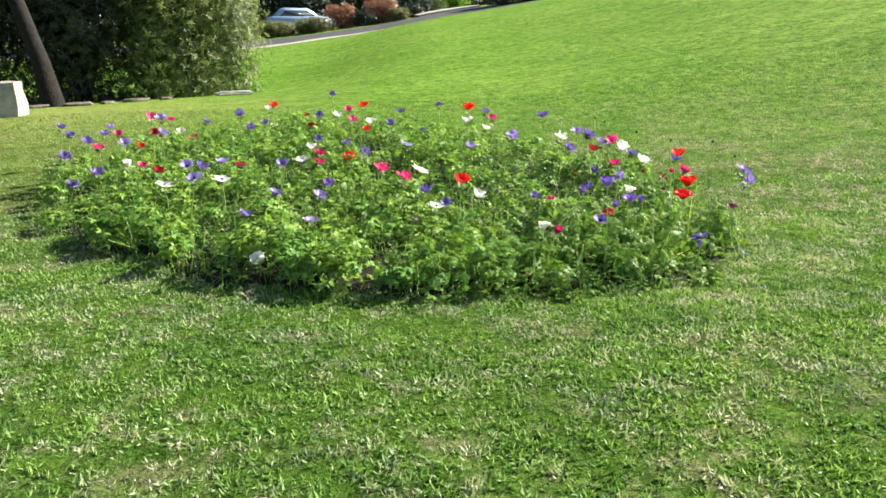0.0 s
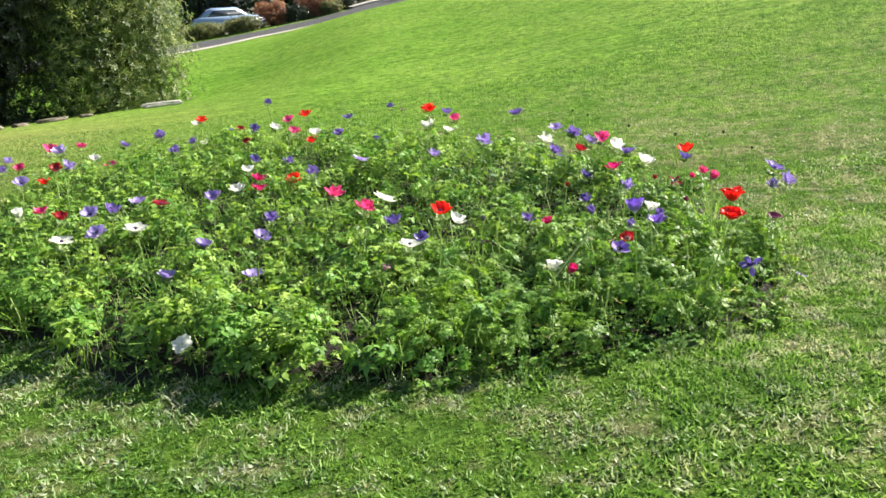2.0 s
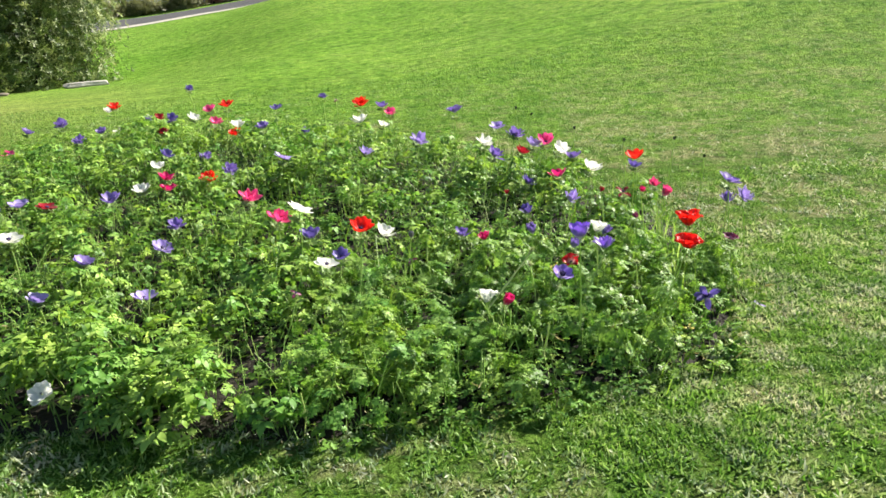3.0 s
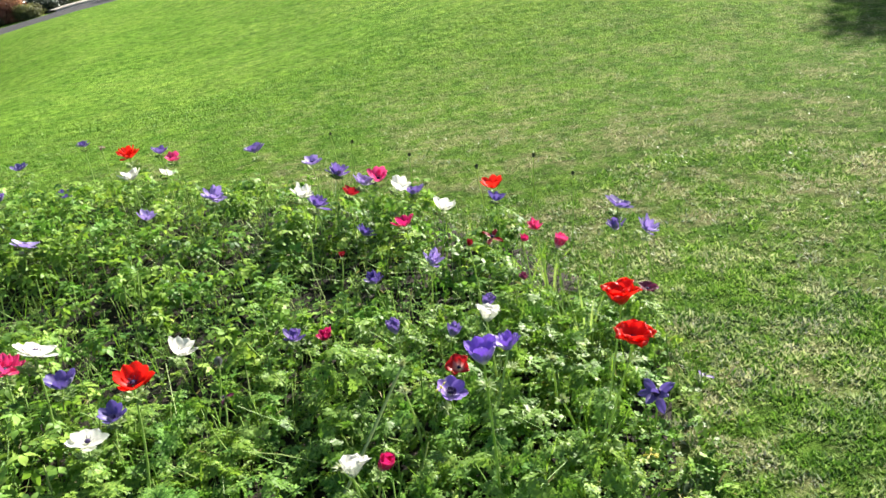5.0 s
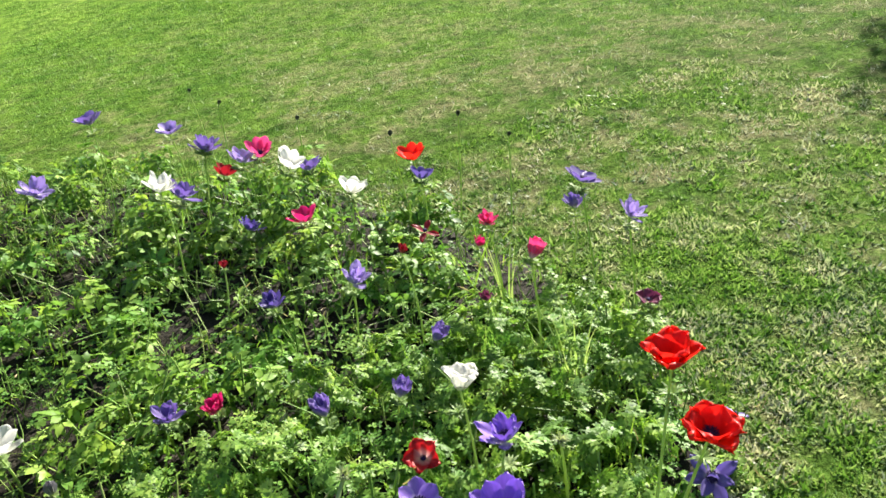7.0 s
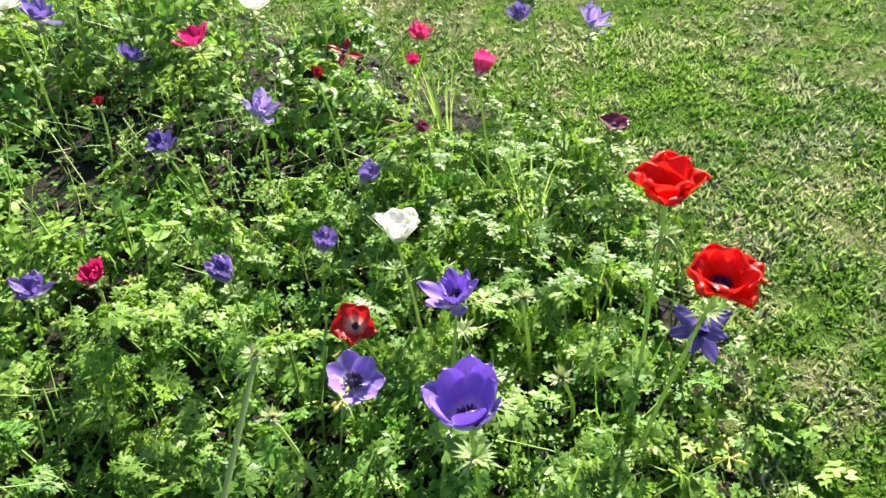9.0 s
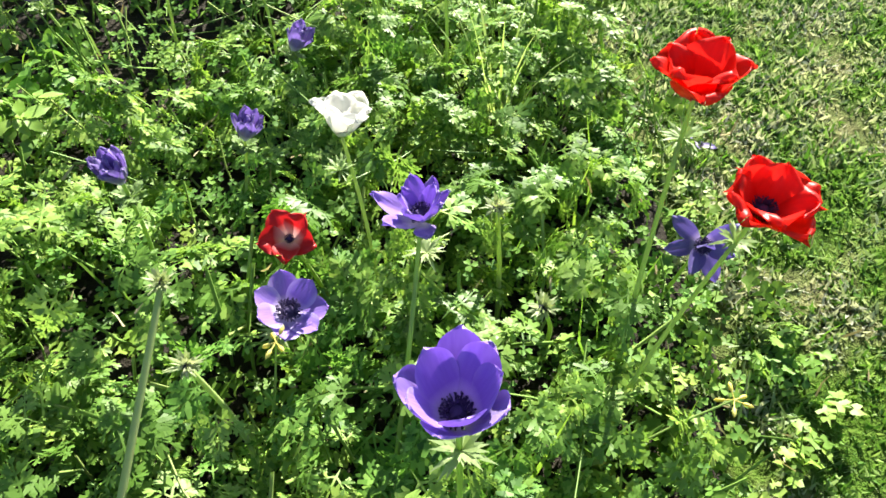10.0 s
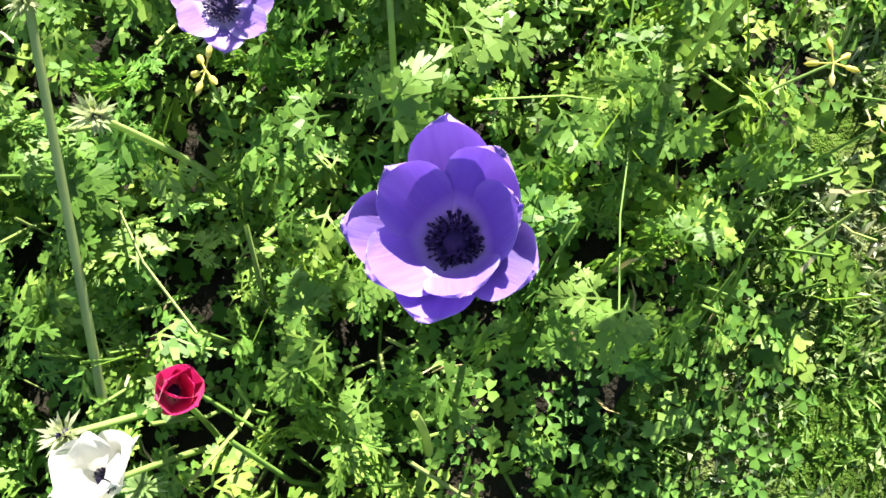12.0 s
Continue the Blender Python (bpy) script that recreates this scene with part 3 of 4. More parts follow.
    strew("undergrowth", twig_shape(), np.stack([x, y, z], 1), m * np.array([0.55, 0.55, 1.0]), MAT_STALKS, bed)
    # grass growing through
    x, y = off_blooms(*in_bed(1800, 0.0, 1.03))
    m = turns(rng.uniform(0, 6.283, len(x)), np.abs(rng.normal(0.2, 0.4, len(x))), rng.uniform(0, 6.283, len(x)), crown_z(x, y) * rng.uniform(0.8, 1.4, len(x)) + 0.03)
    strew("wild_grass", blade_shape(0.5, 0.014), np.stack([x, y, soil_z(x, y)], 1), m, MAT_FRESH, bed)
    x, y = in_bed(2500, 0.2, 1.03)
    z = soil_z(x, y) + crown_z(x, y) * rng.uniform(0.3, 0.95, len(x))
    m = turns(rng.uniform(0, 6.283, len(x)), rng.uniform(0.8, 1.5, len(x)), rng.uniform(0, 6.283, len(x)), rng.uniform(0.015, 0.04, len(x)))
    strew("dry_litter", blade_shape(0.6, 0.06), np.stack([x, y, z], 1), m, MAT_DRY, bed)


GRAIN = rng.random((128, 128))


def patchy(x, y, cell):
    """Soft random patches, 0 to 1, about one cell wide."""
    u, v = x / cell + 1000.3, y / cell + 1000.7
    i, j = np.floor(u).astype(int), np.floor(v).astype(int)
    a, c = u - i, v - j
    a, c = a * a * (3 - 2 * a), c * c * (3 - 2 * c)
    at = lambda p, q: GRAIN[p % 128, q % 128]
    return (at(i, j) * (1 - a) + at(i + 1, j) * a) * (1 - c) + (at(i, j + 1) * (1 - a) + at(i + 1, j + 1) * a) * c


def lawn_blades(ground):
    """Short blades: thick close to the walk, thinner and coarser further off."""
    def lay(n, x0, x1, y0, y1, low, high, width, skip=None):
        x, y = rng.uniform(x0, x1, n), rng.uniform(y0, y1, n)
        keep = bed_reach(x, y) > np.where((x > 0.2) & (y < 4.1), np.where(x > 0.95, 0.955, 0.985), 0.95) + 0.03 * np.sin(23 * x) * np.sin(19 * y)
        if skip:
            keep &= ~((x > skip[0]) & (x < skip[1]) & (y > skip[2]) & (y < skip[3]))
        x, y = x[keep], y[keep]
        tuft = 0.55 * patchy(x, y, 0.045) + 0.30 * patchy(x, y, 0.11) + 0.25 * patchy(x, y, 0.4)
        keep = tuft + rng.normal(0, 0.1, len(x)) > 0.40
        x, y, tuft = x[keep], y[keep], tuft[keep]
        size = rng.uniform(low, high, len(x)) * (0.45 + 1.0 * np.clip(tuft, 0, 1.1))
        m = turns(rng.uniform(0, 6.283, len(x)), np.clip(rng.normal(1.0, 0.4, len(x)), 0, 1.5), rng.uniform(0, 6.283, len(x)), size)
        strew("grass", short_blade(width), np.stack([x, y, np.where(bed_reach(x, y) < 0.99, soil_z(x, y), ground_z(x, y)) - 0.002], 1), m, MAT_BLADE, ground)
    lay(110000, 0.6, 2.4, 2.9, 4.6, 0.010, 0.022, 0.13)
    lay(170000, -2.6, 3.4, 1.0, 3.6, 0.013, 0.029, 0.12)
    lay(90000, -3.2, 4.0, 3.6, 5.8, 0.013, 0.028, 0.13)
    lay(110000, -7.5, 8.5, 1.0, 11.5, 0.020, 0.040, 0.085, (-2.6, 3.4, 1.0, 3.6))


# ---- flowers ----
MESHES = {}


def petal_mesh(colour, form, seed):
    """One petal, 1 long, its foot at 0 and its length along +y, hollow side up."""
    key = ("petal", colour, form, seed)
    if key in MESHES:
        return MESHES[key]
    r = random.Random(seed * 31 + len(form))
    wide = {"spoon": 0.27, "double": 0.25, "closed": 0.38, "open": 0.37, "spent": 0.24, "bowl": 0.45}.get(form, 0.33)
    hollow = {"spoon": 0.55, "open": 0.30, "closed": 0.5, "spent": 0.6, "bowl": 0.42}.get(form, 0.5)
    curl = {"cup": -0.50, "open": -0.16, "closed": -0.16, "spent": 0.25, "bowl": -0.20}.get(form, -0.24)
    ruffle = {"bowl": 3.4, "double": 1.6, "spent": 2.0}.get(form, 0.5)
    rows, cols = 11, 8
    v, f = [], []
    wave, shift = ruffle * r.uniform(0.6, 1.4), r.uniform(0, 6.28)
    for i in range(rows + 1):
        t = math.sin(i / rows * math.pi / 2)
        foot = 0.12 if form == "spoon" else 0.22
        half = wide * (foot + (1 - foot) * math.sin(min(1.0, t / 0.6) * math.pi / 2) ** (1.5 if form == "spoon" else 1.0)) * max(0.002, 1 - max(0.0, (t - 0.6) / 0.4) ** (2.8 if form == "spoon" else 2.0)) ** 0.5
        for k in range(cols + 1):
            s = 2 * k / cols - 1
            up = hollow * (half * s) ** 2 * 2.2 - curl * t * t - (0.20 * t ** 5 if form == "bowl" else 0)
            up += 0.03 * wave * math.sin(5.0 * s + shift + 3 * t) * t * t
            notch = 0.022 * wave * math.sin(8 * s + shift) * max(0, t - 0.7) * 3.3
            v.append((half * s, t - 0.05 * s * s * t + notch * 0.6, up))
    for i in range(rows):
        for k in range(cols):
            a = i * (cols + 1) + k
            f.append((a, a + 1, a + cols + 2, a + cols + 1))
    MESHES[key] = sheet_mesh("petal", v, f, PETALS[colour], True)
    return MESHES[key]


def heart_mesh():
    """The dark knob of the flower, 1 in radius."""
    if "heart" not in MESHES:
        bm = bmesh.new()
        bmesh.ops.create_icosphere(bm, subdivisions=2, radius=1.0)
        for q in bm.verts:
            q.co.z = q.co.z * 0.8 + 0.3
            q.co += q.normal * 0.10 * noise.noise(q.co * 7)
        me = bpy.data.meshes.new("heart")
        bm.to_mesh(me)
        bm.free()
        me.materials.append(MAT_STAMEN)
        MESHES["heart"] = me
    return MESHES["heart"]


def stamen_mesh(number):
    """A ring of thin filaments with a small anther each, 1 in radius."""
    key = ("stamens", number)
    if key not in MESHES:
        r = random.Random(number)
        v, f = [], []
        for i in range(number):
            a, out, up = 6.283 * i / number * 3 + r.uniform(-0.1, 0.1), r.uniform(0.36, 0.92), r.uniform(0.3, 0.8)
            foot, tip = Vector((0.3 * math.cos(a), 0.3 * math.sin(a), 0.05)), Vector((out * math.cos(a), out * math.sin(a), up))
            side = Vector((-math.sin(a), math.cos(a), 0)) * 0.02
            b = len(v)
            v += [foot - side, foot + side, tip + side, tip - side]
            f += [(b, b + 1, b + 2, b + 3)]
            for ax, ay in ((0.085, 0.045),):
                c = len(v)
                u, w = Vector((math.cos(a), math.sin(a), 0.3)) * ax, Vector((0, 0, 1)) * ay
                n = Vector((-math.sin(a), math.cos(a), 0)) * 0.055
                v += [tip - u, tip + n, tip + u, tip - n, tip + w, tip - w]
                f += [(c, c + 1, c + 4, c + 4), (c + 1, c + 2, c + 4, c + 4), (c + 2, c + 3, c + 4, c + 4), (c + 3, c, c + 4, c + 4), (c, c + 5, c + 1, c + 1), (c + 1, c + 5, c + 2, c + 2)]
        me = bpy.data.meshes.new("stamens")
        me.from_pydata([tuple(p) for p in v], [], [tuple(dict.fromkeys(q)) for q in f])
        me.materials.append(MAT_STAMEN)
        MESHES[key] = me
    return MESHES[key]


def bract_mesh():
    """The frilled collar of cut leaves below the petals, 1 in radius."""
    key = "bract"
    if key not in MESHES:
        sv, sf = lobed_leaf(LEAF_MIDDLE, 3, 0.05)
        v, f = [(0.0, 0.0, 0.0)], []
        for k in range(6):
            a = k * 1.0472 + 0.2 * math.sin(k * 3)
            rise = Matrix.Rotation(a, 3, "Z") @ Matrix.Rotation(radians(24 + 12 * math.sin(k * 2.1)), 3, "X")
            b = len(v) - 1
            v += [tuple(rise @ Vector(p)) for p in sv[1:]]
            f += [tuple(int(i) + b if i else 0 for i in t) for t in sf]
        MESHES[key] = sheet_mesh("bract", v, f, MAT_BRACT)
    return MESHES[key]


def collar_mesh(mat, rise):
    """A ruff of many narrow cut points, 1 in radius."""
    key = ("collar", mat.name, rise)
    if key not in MESHES:
        r, v, f = random.Random(rise), [Vector((0, 0, -0.03))], []
        for k in range(34):
            a, up, long = k * 2.4, radians(rise + r.uniform(-28, 28)), r.uniform(0.6, 1.05)
            out, side = Vector((math.cos(a) * math.cos(up), math.sin(a) * math.cos(up), math.sin(up))), Vector((-math.sin(a), math.cos(a), 0)) * 0.075
            dip = Vector((0, 0, -0.12))
            b = len(v)
            v += [out * 0.55 * long + side, out * long + dip * long, out * 0.55 * long - side]
            f += [(0, b, b + 2), (b + 2, b, b + 1)]
        me = bpy.data.meshes.new("collar")
        me.from_pydata([tuple(p) for p in v], [], [tuple(dict.fromkeys(q)) for q in f])
        me.materials.append(mat)
        MESHES[key] = me
    return MESHES[key]


def stem_object(foot, head, thick, bow, parent):
    """A round tapering stem from the ground to the head, bowed sideways, in the flower's own axes."""
    foot, head = Vector(foot), Vector(head)
    side = Vector((math.cos(bow * 40), math.sin(bow * 40), 0)) * abs(bow)
    v, f, rings, n = [], [], 7, 6
    for i in range(rings + 1):
        t = i / rings
        c = foot.lerp(head, t) + side * math.sin(t * math.pi)
        rad = thick * (1.15 - 0.35 * t)
        for k in range(n):
            a = 6.283 * k / n
            v.append((c.x + rad * math.cos(a), c.y + rad * math.sin(a), c.z))
    for i in range(rings):
        for k in range(n):
            p, q = i * n + k, i * n + (k + 1) % n
            f.append((p, q, q + n, p + n))
    ob = new("stem", sheet_mesh("stem", v, f, MAT_STALK, True))
    ob.parent = parent
    return ob


COLOUR_WORD = {"v": "violet", "u": "dull violet", "g": "grey", "l": "pale lilac", "b": "blue-violet", "r": "bright red", "R": "red", "d": "dark red", "c": "crimson", "p": "pink", "w": "white", "m": "mauve", "k": "dark"}
FORM_WORD = {"spoon": "deep cup-shaped anemone with rounded petals on a stem", "bowl": "wide bowl-shaped anemone with ruffled petals on a stem", "cup": "cup-shaped anemone on an upright green stem", "open": "wide open anemone with flat petals on a green stem", "closed": "half-closed anemone with upright petals on a green stem", "double": "many-petalled double anemone on a green stem", "spent": "withering anemone with few hanging petals", "bud": "closed anemone bud on a tall thin stem"}
flower_random = random.Random(3)


def anemone(x, y, z, colour, form="cup", radius=None, face=None, petals=None, lift=None, fine=False, spin=None, root=None, eye=1.0):
    """One flower: its head centred at (x, y, z), rooted in the bed below it."""
    r = flower_random
    base = {"r": 0.050, "R": 0.040, "w": 0.049, "p": 0.050, "l": 0.049, "v": 0.047, "u": 0.047, "g": 0.016, "b": 0.042, "d": 0.047, "c": 0.046, "m": 0.038, "k": 0.009}[colour]
    base *= {"spent": 0.66, "closed": 0.8}.get(form, 1.0)
    radius = radius or base * r.uniform(0.95, 1.2) * (1.18 if y > 4.3 else 1.0)
    if form != "bud":
        z = bloom_z(x, y, z)
    lean = Vector((r.uniform(-0.05, 0.05), r.uniform(-0.05, 0.05), 0)) - Vector((0.05, 0.03, 0)) * r.random()
    rx, ry = x + lean.x, y + lean.y
    if root:
        rx, ry = root
    rz = float(soil_z(rx, ry)) - 0.01
    thing = tagged(new("anemone"), COLOUR_WORD[colour] + " " + FORM_WORD[form], "flower", "anemones in the bed")
    thing.location = (rx, ry, rz)
    head = Vector((x - rx, y - ry, z - rz - radius * 0.6))
    axis = Vector(face) if face else Vector((0.2 + r.uniform(-0.35, 0.35), -0.12 + r.uniform(-0.4, 0.3), 1))
    if form == "spent" and not face:
        axis += Vector((r.uniform(-0.6, 0.6), r.uniform(-0.6, 0.6), 0))
    turn = axis.to_track_quat("Z", "Y").to_matrix().to_4x4()
    stem_object((0, 0, 0), head, 0.0030, r.uniform(-0.02, 0.02), thing)

    def attach(name, me, m, label=""):
        ob = new(name, me)
        ob.parent = thing
        ob.matrix_basis = Matrix.Translation(head) @ turn @ m
        return tagged(ob, label)
    ruff = Matrix.Translation((0, 0, -radius * (1.1 if fine else r.uniform(0.25, 0.8)))) @ Matrix.Rotation(r.uniform(0, 6), 4, "Z") @ Matrix.Scale(radius * (0.58 if fine else 0.72), 4)
    attach("bract", collar_mesh(MAT_BRACT, 22) if fine else bract_mesh(), ruff)
    if form == "bud":
        for k in range(5):
            attach("petal", petal_mesh(colour, "closed", k), Matrix.Rotation(1.2566 * k, 4, "Z") @ Matrix.Rotation(radians(74), 4, "X") @ Matrix.Scale(radius * 1.9, 4))
        return thing
    number = petals or {"double": 14, "spent": r.choice((3, 4)), "closed": 6, "bowl": 7}.get(form, r.choice((7, 8, 9)))
    rise = lift or {"cup": r.uniform(7, 20), "open": r.uniform(10, 28), "closed": r.uniform(58, 70), "double": 30, "spent": 15, "bowl": 40, "spoon": 42}[form]
    first = r.uniform(0, 6.28) if spin is None else spin
    for k in range(number):
        inner = k % 2
        a = first + 6.2832 * k / number + r.uniform(-0.08, 0.08)
        up = rise + (7 if inner else -2) + r.uniform(-5, 5) * (1 if fine else 1.4)
        if form == "spent":
            up += r.uniform(-45, 60)
        if form == "double":
            up = (rise - 24) + 50 * ((k * 5) % number) / number + r.uniform(-9, 9)
        long = radius * r.uniform(0.96, 1.06) * min(1.28, 0.92 / math.cos(radians(min(80, rise)))) * (0.94 if inner else 1.0)
        if form == "double":
            long *= r.uniform(0.78, 1.05)
        m = Matrix.Rotation(a, 4, "Z") @ Matrix.Translation((0, radius * 0.05, radius * (0.02 if inner else 0.0))) @ Matrix.Rotation(radians(up), 4, "X") @ Matrix.Scale(long, 4)
        attach("petal", petal_mesh(colour, form, (k * 5 + r.randrange(3)) % 6), m)
    attach("heart", heart_mesh(), Matrix.Translation((0, 0, radius * 0.16)) @ Matrix.Scale(radius * 0.145 * eye, 4))
    attach("stamen_ring", stamen_mesh(260 if fine else 24), Matrix.Translation((0, 0, radius * 0.10)) @ Matrix.Scale(radius * 0.33 * eye, 4))
    return thing


def grass_tuft(x, y, number):
    """A tuft of long fresh blades that nobody has mown."""
    r = flower_random
    thing = tagged(new("grass_tuft"), "tuft of long fresh grass growing among the leaves", "grass", "grass tufts in the bed")
    thing.location = (x, y, float(soil_z(x, y)) - 0.005)
    for k in range(number):
        a, long, out = r.uniform(0, 6.28), r.uniform(0.18, 0.36), r.uniform(0.02, 0.12)
        v, f = [], []
        for i in range(6):
            t = i / 5
            c = Vector((math.cos(a), math.sin(a), 0)) * (0.015 + out * t * t) + Vector((0, 0, long * (t - 0.12 * t * t)))
            w = Vector((-math.sin(a), math.cos(a), 0)) * 0.0032 * (1 - t ** 2.5)
            v += [c - w, c + w]
        f = [(2 * i, 2 * i + 1, 2 * i + 3, 2 * i + 2) for i in range(5)]
        ob = new("blade", sheet_mesh("blade", [tuple(p) for p in v], f, MAT_STALK, True))
        ob.parent = thing
    return thing


def yellow_buds(x, y, z, rx, ry):
    """A thin wild stalk that ends in a spray of narrow yellow buds."""
    r = flower_random
    rz = float(soil_z(rx, ry)) - 0.01
    thing = tagged(new("wild_sorrel"), "thin wild stalk with narrow yellow buds", "weed", "wild weeds in the bed")
    thing.location = (rx, ry, rz)
    head = Vector((x - rx, y - ry, z - rz))
    stem_object((0, 0, 0), head, 0.0016, 0.015, thing)
    for k in range(5):
        a = k * 1.26 + r.uniform(-0.5, 0.5)
        out = Vector((math.cos(a), math.sin(a), r.uniform(-0.9, 0.9))).normalized() * r.uniform(0.5, 0.8)
        bm = bmesh.new()
        limb(bm, [head, head + out * 0.016, head + out * 0.020, head + out * 0.030, head + out * 0.036], [0.0007, 0.0008, 0.0024, 0.0026, 0.0004], 6)
        part("bud", bm, MAT_YELLOW, thing)
    return thing


def seed_head(x, y, z, rx, ry, thick=0.0034, bow=0.02):
    """A bloom that has dropped its petals: the pale frilled collar is left on its stem."""
    r = flower_random
    rz = float(soil_z(rx, ry)) - 0.01
    thing = tagged(new("seed_head"), "spent anemone with a pale frilled collar on its stem", "flower", "spent anemones in the bed")
    thing.location = (rx, ry, rz)
    head = Vector((x - rx, y - ry, z - rz))
    stem_object((0, 0, 0), head, thick, r.uniform(-1, 1) * bow, thing)
    for k, (size, up) in enumerate(((0.026, 0.0), (0.020, 0.004))):
        ob = new("bract", collar_mesh(MAT_PALE, 40 + 20 * k))
        ob.parent = thing
        ob.matrix_basis = Matrix.Translation(head + Vector((0, 0, up))) @ Matrix.Rotation(k + r.uniform(-0.3, 0.3), 4, "X") @ Matrix.Rotation(r.uniform(0, 6), 4, "Z") @ Matrix.Scale(size, 4)
    ob = new("heart", heart_mesh())
    ob.parent = thing
    ob.matrix_basis = Matrix.Translation(head) @ Matrix.Scale(0.006, 4)
    return thing


FLOWERS = [
    ('w', 'cup', [(1.27, 5.32, 0.42), (-2.82, 7.92, 0.36), (-1.09, 5.64, 0.34), (-1.12, 6.20, 0.37), (-1.05, 7.26, 0.54), (-1.95, 8.29, 0.54), (-1.85, 8.12, 0.37), (-0.70, 7.07, 0.48), (0.20, 6.40, 0.53), (0.39, 7.07, 0.39), (1.36, 5.05, 0.36), (0.21, 4.67, 0.22)]),
    ('p', 'closed', [(1.35, 4.13, 0.42)]),
    ('u', 'closed', [(1.14, 4.26, 0.24), (0.97, 4.15, 0.23), (0.78, 4.08, 0.33), (-0.67, 6.15, 0.24)]),
    ('m', 'spent', [(0.30, 4.28, 0.20), (-0.16, 3.87, 0.26), (0.05, 7.88, 0.52)]),
    ('k', 'bud', [(1.55, 5.07, 0.46), (1.32, 6.55, 0.48)]),
    ('c', 'closed', [(0.57, 3.68, 0.21)]),
    ('u', 'cup', [(-3.66, 7.08, 0.51), (-3.61, 7.12, 0.43), (-3.17, 6.54, 0.43), (-3.32, 7.24, 0.42), (-1.72, 5.17, 0.38), (-3.13, 6.04, 0.37), (-2.55, 5.36, 0.33), (-2.74, 5.33, 0.25), (-1.20, 5.41, 0.35), (-0.82, 5.11, 0.24), (-2.62, 8.16, 0.43), (-1.84, 7.06, 0.46), (-1.80, 7.48, 0.46), (-1.75, 8.80, 0.39), (-0.49, 6.83, 0.48), (1.09, 5.65, 0.47), (0.38, 6.87, 0.56), (0.91, 5.41, 0.41), (1.37, 5.39, 0.36), (1.87, 4.55, 0.24), ]),
    ('l', 'cup', [(-2.21, 5.84, 0.67), (-3.37, 7.46, 0.46), (-2.74, 6.33, 0.43), (-2.50, 6.57, 0.48), (1.17, 5.51, 0.43), (1.07, 4.50, 0.34), (0.21, 6.28, 0.32)]),
    ('p', 'cup', [(-2.87, 7.81, 0.49), (-3.02, 6.42, 0.39), (-2.45, 6.24, 0.65), (-0.95, 7.47, 0.57), (-0.92, 7.47, 0.47), (0.44, 6.91, 0.50), (1.24, 5.49, 0.44)]),
    ('c', 'cup', [(-3.31, 7.53, 0.39), (-2.28, 5.54, 0.35), (-0.97, 5.72, 0.38), (-1.00, 5.85, 0.28), (1.15, 4.95, 0.36)]),
    ('r', 'cup', [(-2.78, 6.76, 0.35), (-0.77, 5.97, 0.20), (-1.85, 8.11, 0.59), (-0.75, 7.02, 0.64), (-0.75, 7.23, 0.40), (1.60, 5.03, 0.40), (0.10, 4.07, 0.43)]),
    ('d', 'cup', [(-2.43, 6.21, 0.52), (-2.15, 5.48, 0.31), (-1.57, 8.45, 0.43), (-1.35, 7.54, 0.41), (1.12, 5.60, 0.37)]),
    ('l', 'open', [(-1.67, 4.77, 0.45), (-1.55, 5.14, 0.42), (-1.49, 4.36, 0.44), (-1.15, 4.14, 0.25), (-0.79, 4.25, 0.18), (-0.31, 5.96, 0.41), (1.10, 6.18, 0.44)]),
    ('p', 'open', [(-2.62, 7.72, 0.32)]),
    ('w', 'closed', [(-2.26, 5.23, 0.39), (1.35, 5.59, 0.35)]),
    ('u', 'double', [(-0.88, 6.54, 0.29), (-1.91, 6.96, 0.60)]),
    ('d', 'open', [(-1.44, 5.18, 0.39)]),
    ('w', 'open', [(-1.78, 4.62, 0.36), (-1.42, 4.65, 0.38), (-0.15, 4.46, 0.44), (-0.05, 4.16, 0.27)]),
    ('b', 'cup', [(-0.12, 4.52, 0.29), (-1.25, 8.35, 0.67), (-0.45, 7.67, 0.52), (-0.21, 7.23, 0.35), (-1.10, 6.39, 0.41), (1.07, 5.29, 0.21), (1.52, 4.86, 0.39), (0.93, 4.76, 0.17), (0.01, 4.29, 0.25)]),
    ('p', 'double', [(-0.46, 5.27, 0.32), (-0.25, 4.54, 0.38)]),
    ('u', 'open', [(-0.83, 4.80, 0.21), (-0.99, 4.24, 0.35), (0.80, 6.05, 0.59), (1.82, 4.46, 0.38)]),
    ('b', 'closed', [(-1.28, 7.58, 0.51), (-0.06, 7.91, 0.55)]),
    ('r', 'double', [(0.22, 6.43, 0.64)]),
    ('l', 'double', [(0.52, 5.77, 0.47), (1.75, 4.21, 0.36)]),
    ('w', 'double', [(0.82, 5.21, 0.51)]),
    ('d', 'spent', [(1.39, 4.66, 0.31)]),
    ('l', 'spent', [(1.58, 3.76, 0.05)]),
]


def plant_flowers():
    anemone(0.797, 3.534, 0.474, "v", "spoon", 0.0485, (-0.03, -0.02, 1), 9, 43, True, 0.18, (0.80, 3.56), 0.9)
    anemone(0.972, 3.771, 0.352, "v", "double", 0.047, (-0.02, 0.05, 1), 12, 36, True, None, (0.77, 3.65))
    anemone(0.834, 3.870, 0.225, "v", "open", 0.050, (0.2, -0.45, 1), 7, 20, True)
    anemone(0.899, 3.942, 0.240, "R", "bowl", 0.038, (-0.35, -0.5, 1), 5, 30, True, None, (0.94, 3.95), 0.55)
    anemone(0.992, 3.926, 0.360, "w", "bowl", 0.040, (0.35, 0.1, 1), 6, 50, True, None, (0.965, 3.87))
